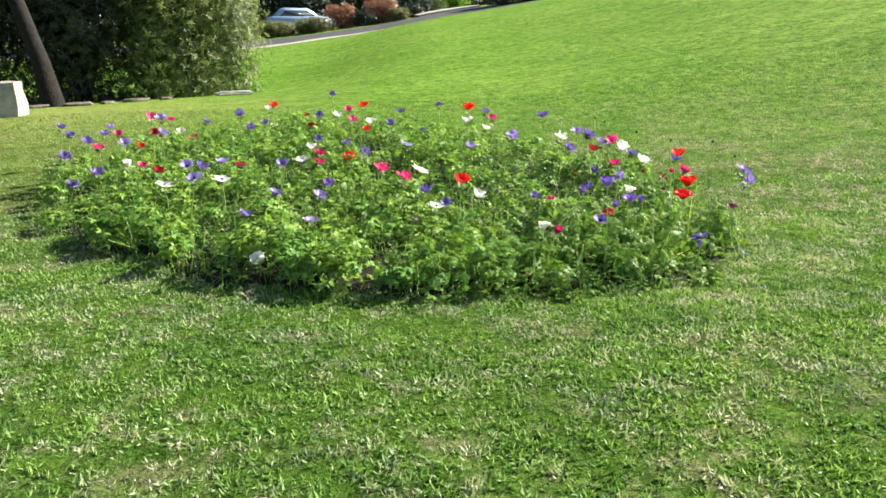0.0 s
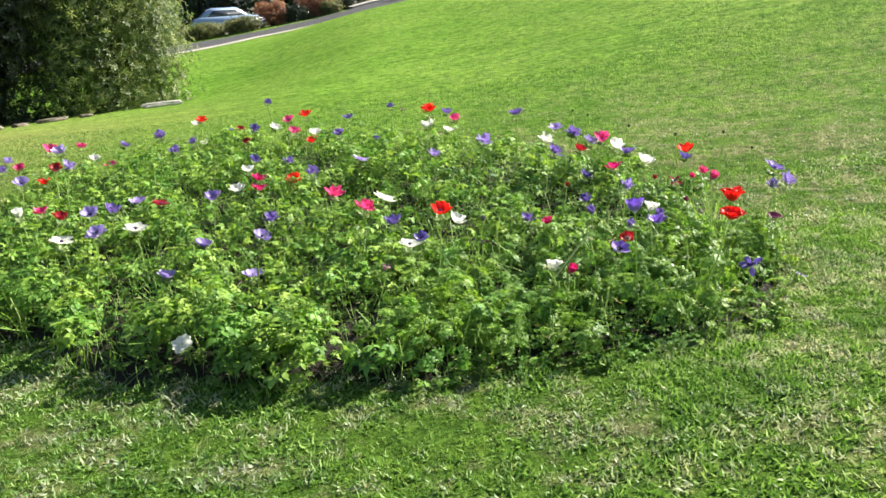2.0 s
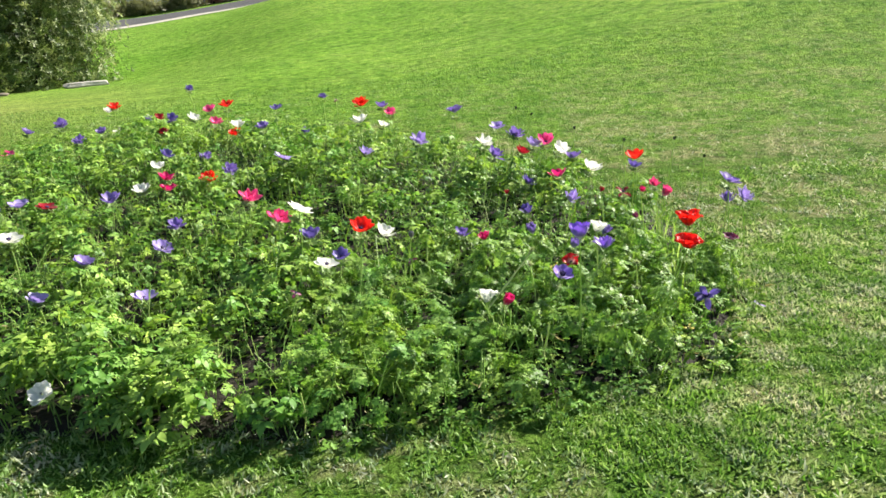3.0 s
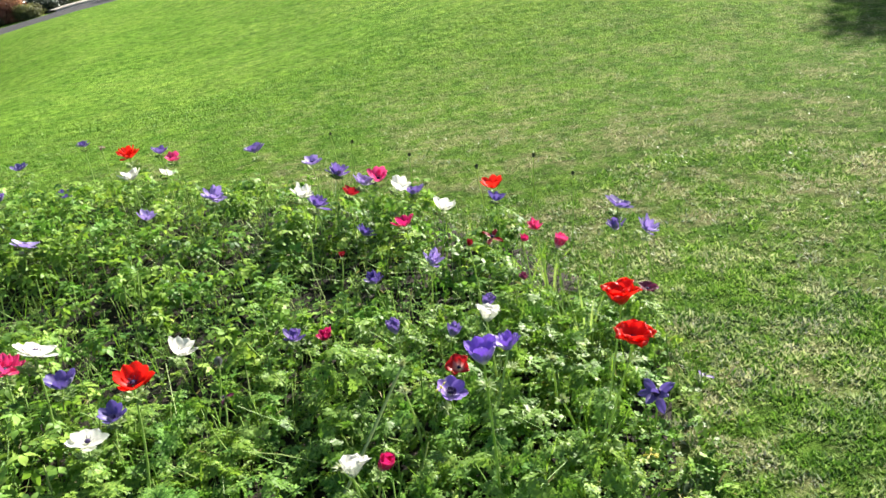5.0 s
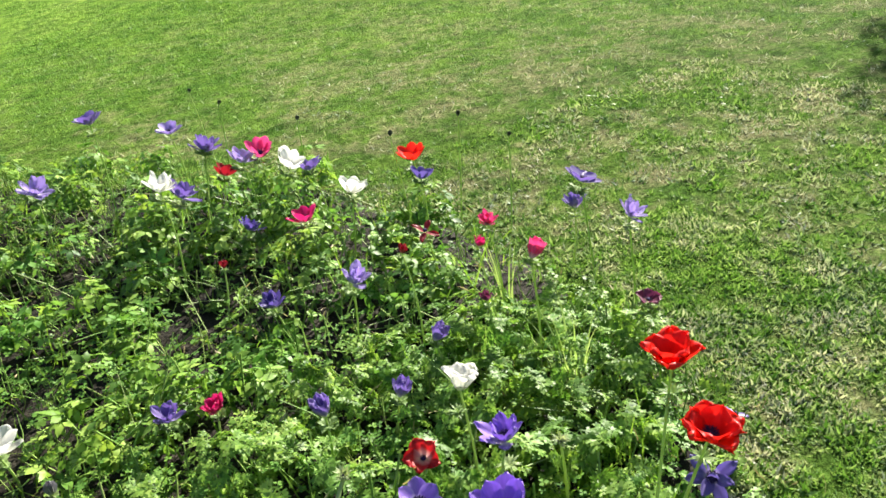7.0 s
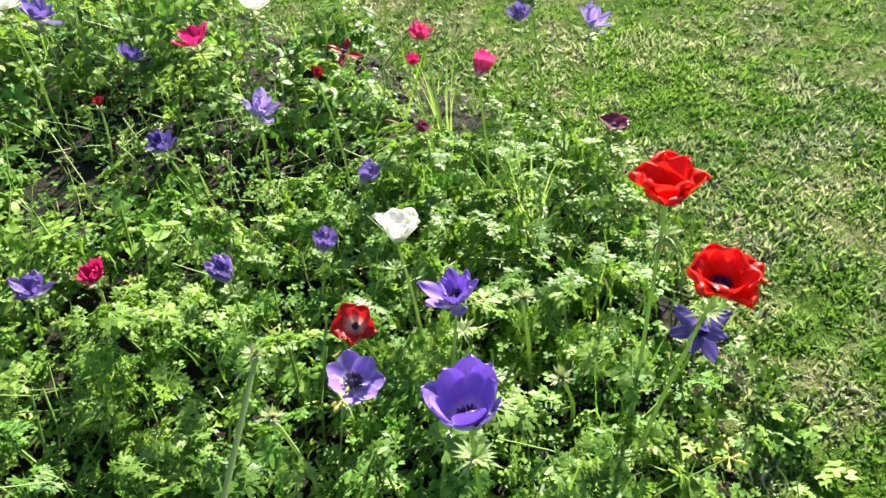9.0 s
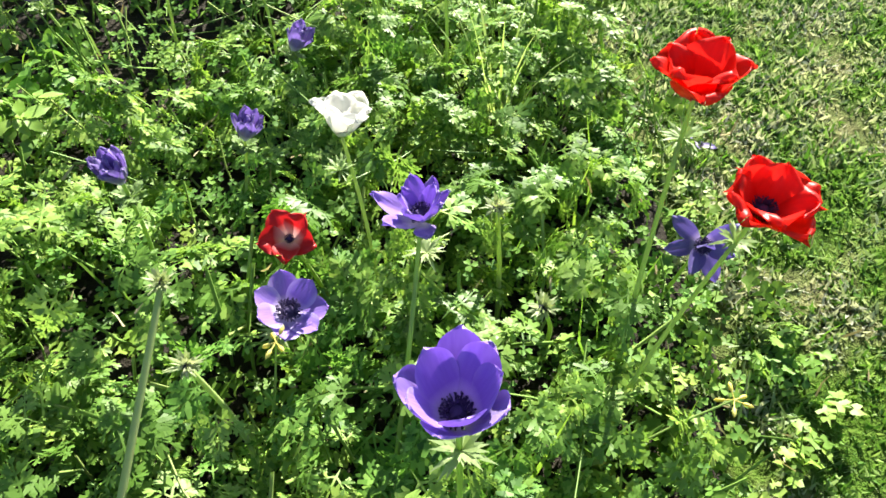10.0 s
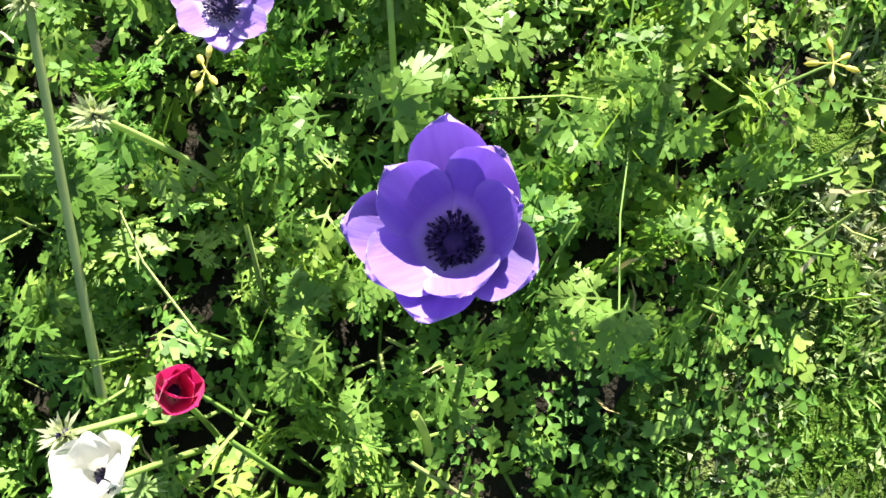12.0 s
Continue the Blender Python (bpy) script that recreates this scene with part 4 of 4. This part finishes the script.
    anemone(1.213, 3.621, 0.454, "r", "bowl", 0.049, (-0.05, 0.0, 1), 8, 46, True, None, (1.055, 3.555))
    anemone(1.155, 3.504, 0.414, "r", "bowl", 0.045, (-0.05, -0.25, 1), 9, 42, True, None, (1.03, 3.55))
    anemone(0.500, 3.660, 0.235, "w", "bowl", 0.040, (0.25, 0.2, 1), 6, 52, True)
    anemone(-0.92, 3.49, 0.175, "w", "open", 0.046, (-0.15, -0.6, 1), 8, 12, root=(-0.95, 3.60), eye=0.4)
    anemone(1.28, 3.59, 0.19, "b", "spent", 0.040, (-0.6, -0.5, 0.7), 7, 38, True)
    anemone(1.59, 4.01, 0.24, "m", "bowl", 0.034, (0.1, -0.3, 1), 5, 24)
    anemone(1.43, 4.40, 0.39, "p", "double", 0.031, lift=44)
    anemone(1.33, 4.31, 0.39, "c", "double", 0.022, lift=50)
    anemone(1.21, 4.48, 0.36, "d", "double", 0.019, lift=60)
    anemone(0.90, 5.06, 0.24, "d", "double", 0.022, lift=60)
    anemone(1.27, 4.21, 0.30, "m", "double", 0.022, lift=56)
    anemone(0.65, 4.43, 0.18, "c", "double", 0.032, (-0.1, -0.3, 1), lift=44)
    anemone(0.55, 4.44, 0.24, "u", "double", 0.038, (0.1, -0.15, 1), lift=40)
    anemone(0.31, 4.29, 0.29, "g", "bud", 0.017)
    for x, y, z, rx, ry in ((1.09, 3.77, 0.25, 1.08, 3.76), (0.705, 3.842, 0.263, 0.70, 3.80), (1.045, 3.655, 0.20, 1.10, 3.69), (0.49, 3.72, 0.20, 0.55, 3.70)):
        seed_head(x, y, z, rx, ry)
    seed_head(0.738, 3.933, 0.287, 0.38, 3.685, 0.0055, 0.0)
    stub = tagged(new("cut_stem"), "short cut flower stem with a brown end", "stem")
    stub.location = (0.62, 3.477, float(soil_z(0.62, 3.477)) - 0.01)
    stem_object((0, 0, 0), (0.065, 0.043, 0.17 - stub.location.z), 0.0046, 0.01, stub)
    yellow_buds(0.785, 3.795, 0.27, 0.70, 3.80)
    for x, y, z in ((1.85, 5.10, 0.44), (1.95, 4.95, 0.36), (1.45, 5.60, 0.46), (1.30, 6.05, 0.50)):
        anemone(x, y, z, "k", "bud")
    grass_tuft(1.36, 4.02, 14)
    grass_tuft(1.50, 4.45, 12)
    yellow_buds(1.14, 3.445, 0.13, 0.90, 3.55)
    for colour, form, places in FLOWERS:
        for k, (x, y, z) in enumerate(places):
            ragged = colour in "ubl" and (form == "closed" or (form == "cup" and k % 2))
            if ragged and y < 5:
                anemone(x, y, z, colour, "double", 0.042 if form == "cup" else 0.037, lift=48 if form == "cup" else 62)
            else:
                anemone(x, y, z, colour, "double" if ragged else form)


# ---- surroundings ----
MAT_PAINT = material("car_paint", lambda nt: surface(nt, ramp(nt, noise_of(nt, 0.6), [(0.3, (0.30, 0.40, 0.58)), (0.7, (0.36, 0.46, 0.62))]), 0.25, 0, 0.6))
MAT_GLASS = material("car_glass", lambda nt: surface(nt, (0.03, 0.035, 0.04), 0.06, 0, 0.9))
MAT_RUBBER = material("rubber", lambda nt: surface(nt, (0.02, 0.02, 0.021), 0.8, 0, 0.2))
MAT_RIM = material("wheel_rim", lambda nt: surface(nt, (0.55, 0.55, 0.56), 0.35, metal=0.9))


def extruded(name, outline, half, inset, mat, parent, label=""):
    """A side outline (x, z) made into a body two halves wide, its upper edge drawn in by inset."""
    bm = bmesh.new()
    top = max(z for _, z in outline)
    low = min(z for _, z in outline)
    rows = []
    for side in (-1, 1):
        rows.append([bm.verts.new((x, side * (half - inset * (z - low) / (top - low)), z)) for x, z in outline])
    n = len(outline)
    for k in range(n):
        bm.faces.new((rows[0][k], rows[0][(k + 1) % n], rows[1][(k + 1) % n], rows[1][k]))
    bm.faces.new(rows[0][::-1])
    bm.faces.new(rows[1])
    bmesh.ops.recalc_face_normals(bm, faces=bm.faces)
    bmesh.ops.bevel(bm, geom=list(bm.edges), offset=0.03, segments=2, affect="EDGES", clamp_overlap=True)
    return part(name, bm, mat, parent, label)


def parked_car(x, y, turn):
    thing = tagged(new("car"), "pale blue parked car behind the bushes", "car")
    thing.location, thing.rotation_euler = (x, y, ground_at(x, y)), (0, 0, turn)
    extruded("body", [(-2.1, 0.35), (2.1, 0.35), (2.15, 0.65), (1.95, 0.85), (1.0, 0.95), (-1.9, 0.98), (-2.12, 0.75)], 0.86, 0.05, MAT_PAINT, thing)
    extruded("cabin", [(-1.75, 0.96), (0.95, 0.94), (0.30, 1.42), (-1.15, 1.46)], 0.78, 0.16, MAT_PAINT, thing)
    for side in (-1, 1):
        glass = extruded("side_window", [(-1.45, 1.02), (0.70, 1.01), (0.22, 1.35), (-1.05, 1.38)], 0.012, 0.0, MAT_GLASS, thing, "dark side window")
        glass.location, glass.rotation_euler = (0, side * 0.70, 0.0), (side * 0.30, 0, 0)
        glass.location.y = side * (0.765 + 0.31)
        for wx in (-1.3, 1.3):
            bm = bmesh.new()
            bmesh.ops.create_cone(bm, cap_ends=True, segments=24, radius1=0.32, radius2=0.32, depth=0.2, matrix=Matrix.Translation((wx, side * 0.78, 0.32)) @ Matrix.Rotation(radians(90), 4, "X"))
            bmesh.ops.bevel(bm, geom=[e for e in bm.edges if len(e.link_faces) == 2 and e.calc_face_angle() > 1], offset=0.04, segments=2, affect="EDGES")
            wheel = part("wheel", bm, MAT_RUBBER, thing)
            bm = bmesh.new()
            bmesh.ops.create_cone(bm, cap_ends=True, segments=20, radius1=0.19, radius2=0.16, depth=0.03, matrix=Matrix.Translation((wx, side * 0.885, 0.32)) @ Matrix.Rotation(radians(-90 * side), 4, "X"))
            part("rim", bm, MAT_RIM, wheel)
    return thing


def blob_points(n, centre, size, shell=0.55):
    """Random places in the outer part of an uneven rounded mass."""
    d = rng.normal(size=(n, 3))
    d /= np.linalg.norm(d, axis=1)[:, None]
    q = d * (1 + 0.16 * np.sin(d[:, :1] * 7 + 1) * np.sin(d[:, 1:2] * 6) + 0.10 * np.sin(d[:, 2:] * 11 + d[:, :1] * 5))
    return np.asarray(centre) + q * (shell + (1 - shell) * rng.random((n, 1)) ** 0.6) * np.asarray(size), d


def rosette_shape(leaves=5, wide=0.15):
    v, f = [(0, 0, 0)], []
    for k in range(leaves):
        a = 6.283 * k / leaves
        b = len(v)
        for along, side, up in ((0.5, -wide, 0.25 + 0.2 * math.sin(k * 2.3)), (1.0 + 0.2 * math.sin(k * 1.9), 0, 0.35 + 0.35 * math.sin(k * 2.3)), (0.5, wide, 0.25 + 0.2 * math.sin(k * 2.3))):
            v.append((along * math.cos(a) - side * math.sin(a), along * math.sin(a) + side * math.cos(a), up))
        f += [(0, b, b + 1), (0, b + 1, b + 2)]
    return np.array(v), np.array(f)


def limb(bm, points, radii, sides=8):
    rows = []
    for i, (p, rad) in enumerate(zip(points, radii)):
        p = Vector(p)
        ahead = (Vector(points[min(i + 1, len(points) - 1)]) - Vector(points[max(i - 1, 0)])).normalized()
        q = ahead.to_track_quat("Z", "Y")
        rows.append([bm.verts.new(p + q @ Vector((rad * math.cos(6.283 * k / sides), rad * math.sin(6.283 * k / sides), 0))) for k in range(sides)])
    for a, b in zip(rows, rows[1:]):
        for k in range(sides):
            bm.faces.new((a[k], a[(k + 1) % sides], b[(k + 1) % sides], b[k]))


def shrub(name, label, x, y, size, leaf_size, number, mat, low=0.0, shape=None, category="shrub"):
    """A bush with stems from the ground and a crown of leaf clusters with gaps."""
    g = ground_at(x, y)
    thing = tagged(new(name), label, category)
    thing.location = (x, y, g)
    bm = bmesh.new()
    r = random.Random(int(x * 100 + y * 10))
    for k in range(7):
        a, out = r.uniform(0, 6.28), r.uniform(0.3, 0.75)
        limb(bm, [(0.08 * math.cos(a), 0.08 * math.sin(a), -0.03), (0.4 * out * size[0] * math.cos(a), 0.4 * out * size[1] * math.sin(a), low + size[2] * 0.7), (out * size[0] * math.cos(a), out * size[1] * math.sin(a), low + size[2] * 1.4)], [0.05, 0.035, 0.012], 6)
    part("stems", bm, MAT_SHADED_BARK, thing)
    p, d = blob_points(number, (0, 0, 0), np.asarray(size) * 0.62, 0.4)
    lobes = np.array([(0.36 * math.cos(2.4 * k + x), 0.36 * math.sin(2.4 * k + x), 0.30 * math.sin(k * 1.7 + y)) for k in range(9)])
    p += lobes[rng.integers(0, 9, number)] * np.asarray(size) * 1.25 + np.array([0, 0, low + size[2]])
    drop = rng.random(number) < 0.3
    p[drop, 2] *= rng.random(drop.sum())
    p[:, 2] = np.maximum(np.abs(p[:, 2]), 0.05)
    way, tilt = np.arctan2(d[:, 1], d[:, 0]), np.arccos(np.clip(d[:, 2], -1, 1)) * 0.8 + rng.normal(0, 0.35, number)
    m = turns(rng.uniform(0, 6.283, number), tilt, way, rng.uniform(0.7, 1.25, number) * leaf_size)
    strew("crown", shape or rosette_shape(), p, m, mat, thing)
    return thing


def tree(x, y, lean, crown_at, crown_size, number, label, trunk=0.17):
    g = ground_at(x, y)
    thing = tagged(new("tree"), label, "tree")
    thing.location = (x, y, g)
    bm = bmesh.new()
    top = Vector((lean[0], lean[1], crown_at))
    limb(bm, [(0, 0, -0.05), (lean[0] * 0.15, lean[1] * 0.15, crown_at * 0.25), (lean[0] * 0.5, lean[1] * 0.5, crown_at * 0.6), top], [trunk * 1.35, trunk, trunk * 0.85, trunk * 0.6], 12)
    for k in range(6):
        a = k * 1.05 + 0.3
        limb(bm, [top * 0.8, top + Vector((0.5 * crown_size[0] * math.cos(a), 0.5 * crown_size[1] * math.sin(a), 0.5)), top + Vector((0.85 * crown_size[0] * math.cos(a), 0.85 * crown_size[1] * math.sin(a), 1.2))], [trunk * 0.5, trunk * 0.3, trunk * 0.1], 7)
    part("trunk", bm, MAT_SHADED_BARK, thing)
    p, d = blob_points(number, (lean[0], lean[1], crown_at + crown_size[2] * 0.75), crown_size, 0.3)
    m = turns(rng.uniform(0, 6.283, number), np.abs(rng.normal(0, 0.7, number)), rng.uniform(0, 6.283, number), rng.uniform(0.7, 1.3, number) * 0.13)
    strew("crown", rosette_shape(), p, m, MAT_SHADED_HEDGE, thing)
    return thing


def boulder(name, label, x, y, size, seed, mat=None, turn=0.0, flat=False):
    """A rough stone with broken faces, sunk a little into the ground."""
    bm = bmesh.new()
    bmesh.ops.create_cube(bm, size=1.0)
    bmesh.ops.subdivide_edges(bm, edges=bm.edges, cuts=4, use_grid_fill=True)
    for q in bm.verts:
        q.co = q.co.lerp(q.co.normalized() * 0.62, 0.15 if flat else 0.55)
        q.co += Vector(q.co) * (0.09 if flat else 0.22) * noise.noise(q.co * 2.3 + Vector((seed, seed * 2, 0)))
        q.co = Vector((q.co.x * size[0], q.co.y * size[1], (q.co.z + 0.42) * size[2]))
    ob = part(name, bm, mat or MAT_STONE, None, label, smooth=False)
    ob.location, ob.rotation_euler = (x, y, ground_at(x, y)), (0, 0, turn)
    return tagged(ob, category="stone")


def strip(name, label, category, a, b, near, far, lift, mat, thick=0.12):
    """A band along the line from a to b, between two distances behind it, following the ground, with a real edge."""
    a, b = Vector(a), Vector(b)
    along = (b - a).normalized()
    back = Vector((-along.y, along.x))
    n, v, f = 60, [], []
    for i in range(n + 1):
        c = a.lerp(b, i / n)
        for off, h in ((near, lift - thick), (near, lift), ((near + far) / 2, lift), (far, lift), (far, lift - thick)):
            q = c + back * off
            v.append((q.x, q.y, ground_at(q.x, q.y) + h))
    for i in range(n):
        for k in range(4):
            p = i * 5 + k
            f.append((p, p + 5, p + 6, p + 1))
    me = sheet_mesh(name, v, f, mat)
    return tagged(new(name, me), label, category, kind="structure")


# ---- building ----
lawn = build_lawn()
flower_bed = build_bed()

# road behind the lawn, with its kerb and the planting beyond
ROAD_A, ROAD_B = (-22.0, 31.0), (14.0, 47.5)


def by_road(along, back):
    a, b = Vector(ROAD_A), Vector(ROAD_B)
    u = (b - a).normalized()
    return a + u * along + Vector((-u.y, u.x)) * back


strip("kerb", "pale concrete kerb along the edge of the lawn", "kerb", ROAD_A, by_road(21.0, 0.0), 0.0, 0.9, 0.06, MAT_CONCRETE, 0.3)
strip("road", "grey asphalt road in shade behind the lawn", "road", ROAD_A, ROAD_B, 0.9, 4.2, 0.02, MAT_ASPHALT, 0.3)


# added pale strip: sunlight on this stretch of road, put into its colour
strip("pavement", "pale strip for the sunlit stretch on the far side of the road", "pavement", by_road(24.5, 0.0), by_road(28.5, 0.0), 4.2, 5.2, 0.12, MAT_CONCRETE, 0.3)

for along, back, size, mat, label in (
        (14.2, 5.4, (1.2, 0.8, 0.5), MAT_GREYLEAF, "straggling grey-green bush behind the road"),
        (16.4, 5.6, (1.2, 0.8, 0.45), MAT_GREYLEAF, "straggling grey-green bush behind the road"),
        (18.5, 5.6, (1.2, 0.8, 0.42), MAT_GREYLEAF, "straggling grey-green bush behind the road"),
        (20.2, 5.8, (0.9, 0.7, 0.7), MAT_REDLEAF, "bush with dull red leaves behind the road"),
        (21.5, 5.5, (0.8, 0.6, 0.45), MAT_SHADED_HEDGE, "low dark green bush behind the road"),
        (22.8, 6.0, (1.0, 0.7, 0.75), MAT_REDLEAF, "bush with dull red leaves behind the road"),
        (23.6, 5.2, (0.7, 0.6, 0.35), MAT_GREYLEAF, "straggling grey-green bush behind the road"),
        (24.6, 5.6, (0.7, 0.6, 0.35), MAT_SHADED_HEDGE, "low dark green bush behind the road"),
        (25.6, 6.6, (0.8, 0.7, 0.45), MAT_SHADED_HEDGE, "low dark green bush behind the road"),
        (27.0, 8.2, (1.0, 0.8, 0.6), MAT_SHRUB, "green bush behind the road"),
        (29.0, 9.0, (1.1, 0.8, 0.8), MAT_FRESH, "light green bush behind the road")):
    q = by_road(along, back)
    shrub("bush", label, q.x, q.y, size, 0.11, 1300, mat, 0.0, category="bush")

for along in (29.6, 31.4, 33.2, 35.0, 36.8):
    q = by_road(along, 3.0)
    shrub("hedge", "low dark green hedge at the crest of the lawn", q.x, q.y, (1.3, 0.7, 0.7), 0.13, 1100, MAT_SHADED_HEDGE, 0.0, category="hedge")

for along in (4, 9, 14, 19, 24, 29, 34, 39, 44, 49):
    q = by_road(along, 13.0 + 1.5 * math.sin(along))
    shrub("tall_hedge", "tall dark green hedge tree behind the road", q.x, q.y, (3.2, 2.2, 2.7), 0.42, 1100, MAT_SHADED_HEDGE, 0.2, category="hedge")

q = by_road(18.6, 8.6)
parked_car(q.x, q.y, 0.43)

# shrubs, trees and stones beside the lawn
shrub("shrub", "large glossy-leaved evergreen shrub at the edge of the lawn", -6.1, 18.0, (1.75, 1.7, 2.3), 0.085, 13000, MAT_SHRUB, -0.15)
# these two get their shade from the darkened leaf colour too
shrub("shrub", "large dark evergreen shrub in the shade of a tree", -8.3, 17.3, (1.9, 1.5, 2.4), 0.10, 7000, MAT_SHADED_HEDGE, -0.15)
shrub("shrub", "large dark evergreen shrub in the shade of a tree", -10.8, 16.6, (2.2, 1.7, 2.4), 0.10, 7000, MAT_SHADED_HEDGE, -0.15)
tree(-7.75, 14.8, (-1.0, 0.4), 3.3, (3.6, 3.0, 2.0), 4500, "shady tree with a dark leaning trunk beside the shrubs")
tree(9.3, 6.0, (-0.2, 0.2), 2.2, (1.0, 1.0, 0.8), 1800, "small round-crowned tree standing on the lawn", 0.08)
tree(17.2, 11.8, (-0.2, 0.1), 2.2, (1.4, 1.4, 1.0), 2200, "small round-crowned tree standing on the lawn", 0.08)
boulder("stone_block", "pale weathered stone block standing in the lawn", -6.85, 11.35, (0.8, 0.45, 0.55), 3.0, flat=True, turn=0.2)
for k, (x, y, s) in enumerate(((-7.75, 14.2, 0.22), (-7.25, 14.75, 0.26), (-6.85, 15.15, 0.2), (-6.4, 15.5, 0.24), (-5.9, 15.8, 0.2))):
    boulder("edging_stone", "rough weathered edging stone at the foot of the shrubs", x, y, (s * (1.6 + 0.5 * math.sin(k * 2.7)), s, s * 0.30), 1.0 + k, MAT_DULL, 0.75 + 0.3 * math.sin(k * 4.1))
boulder("edging_stone", "long pale edging stone at the foot of the shrub", -4.75, 16.9, (0.75, 0.26, 0.10), 6.0, MAT_STONE, 0.5)

foliage(flower_bed)
lawn_blades(lawn)
plant_flowers()
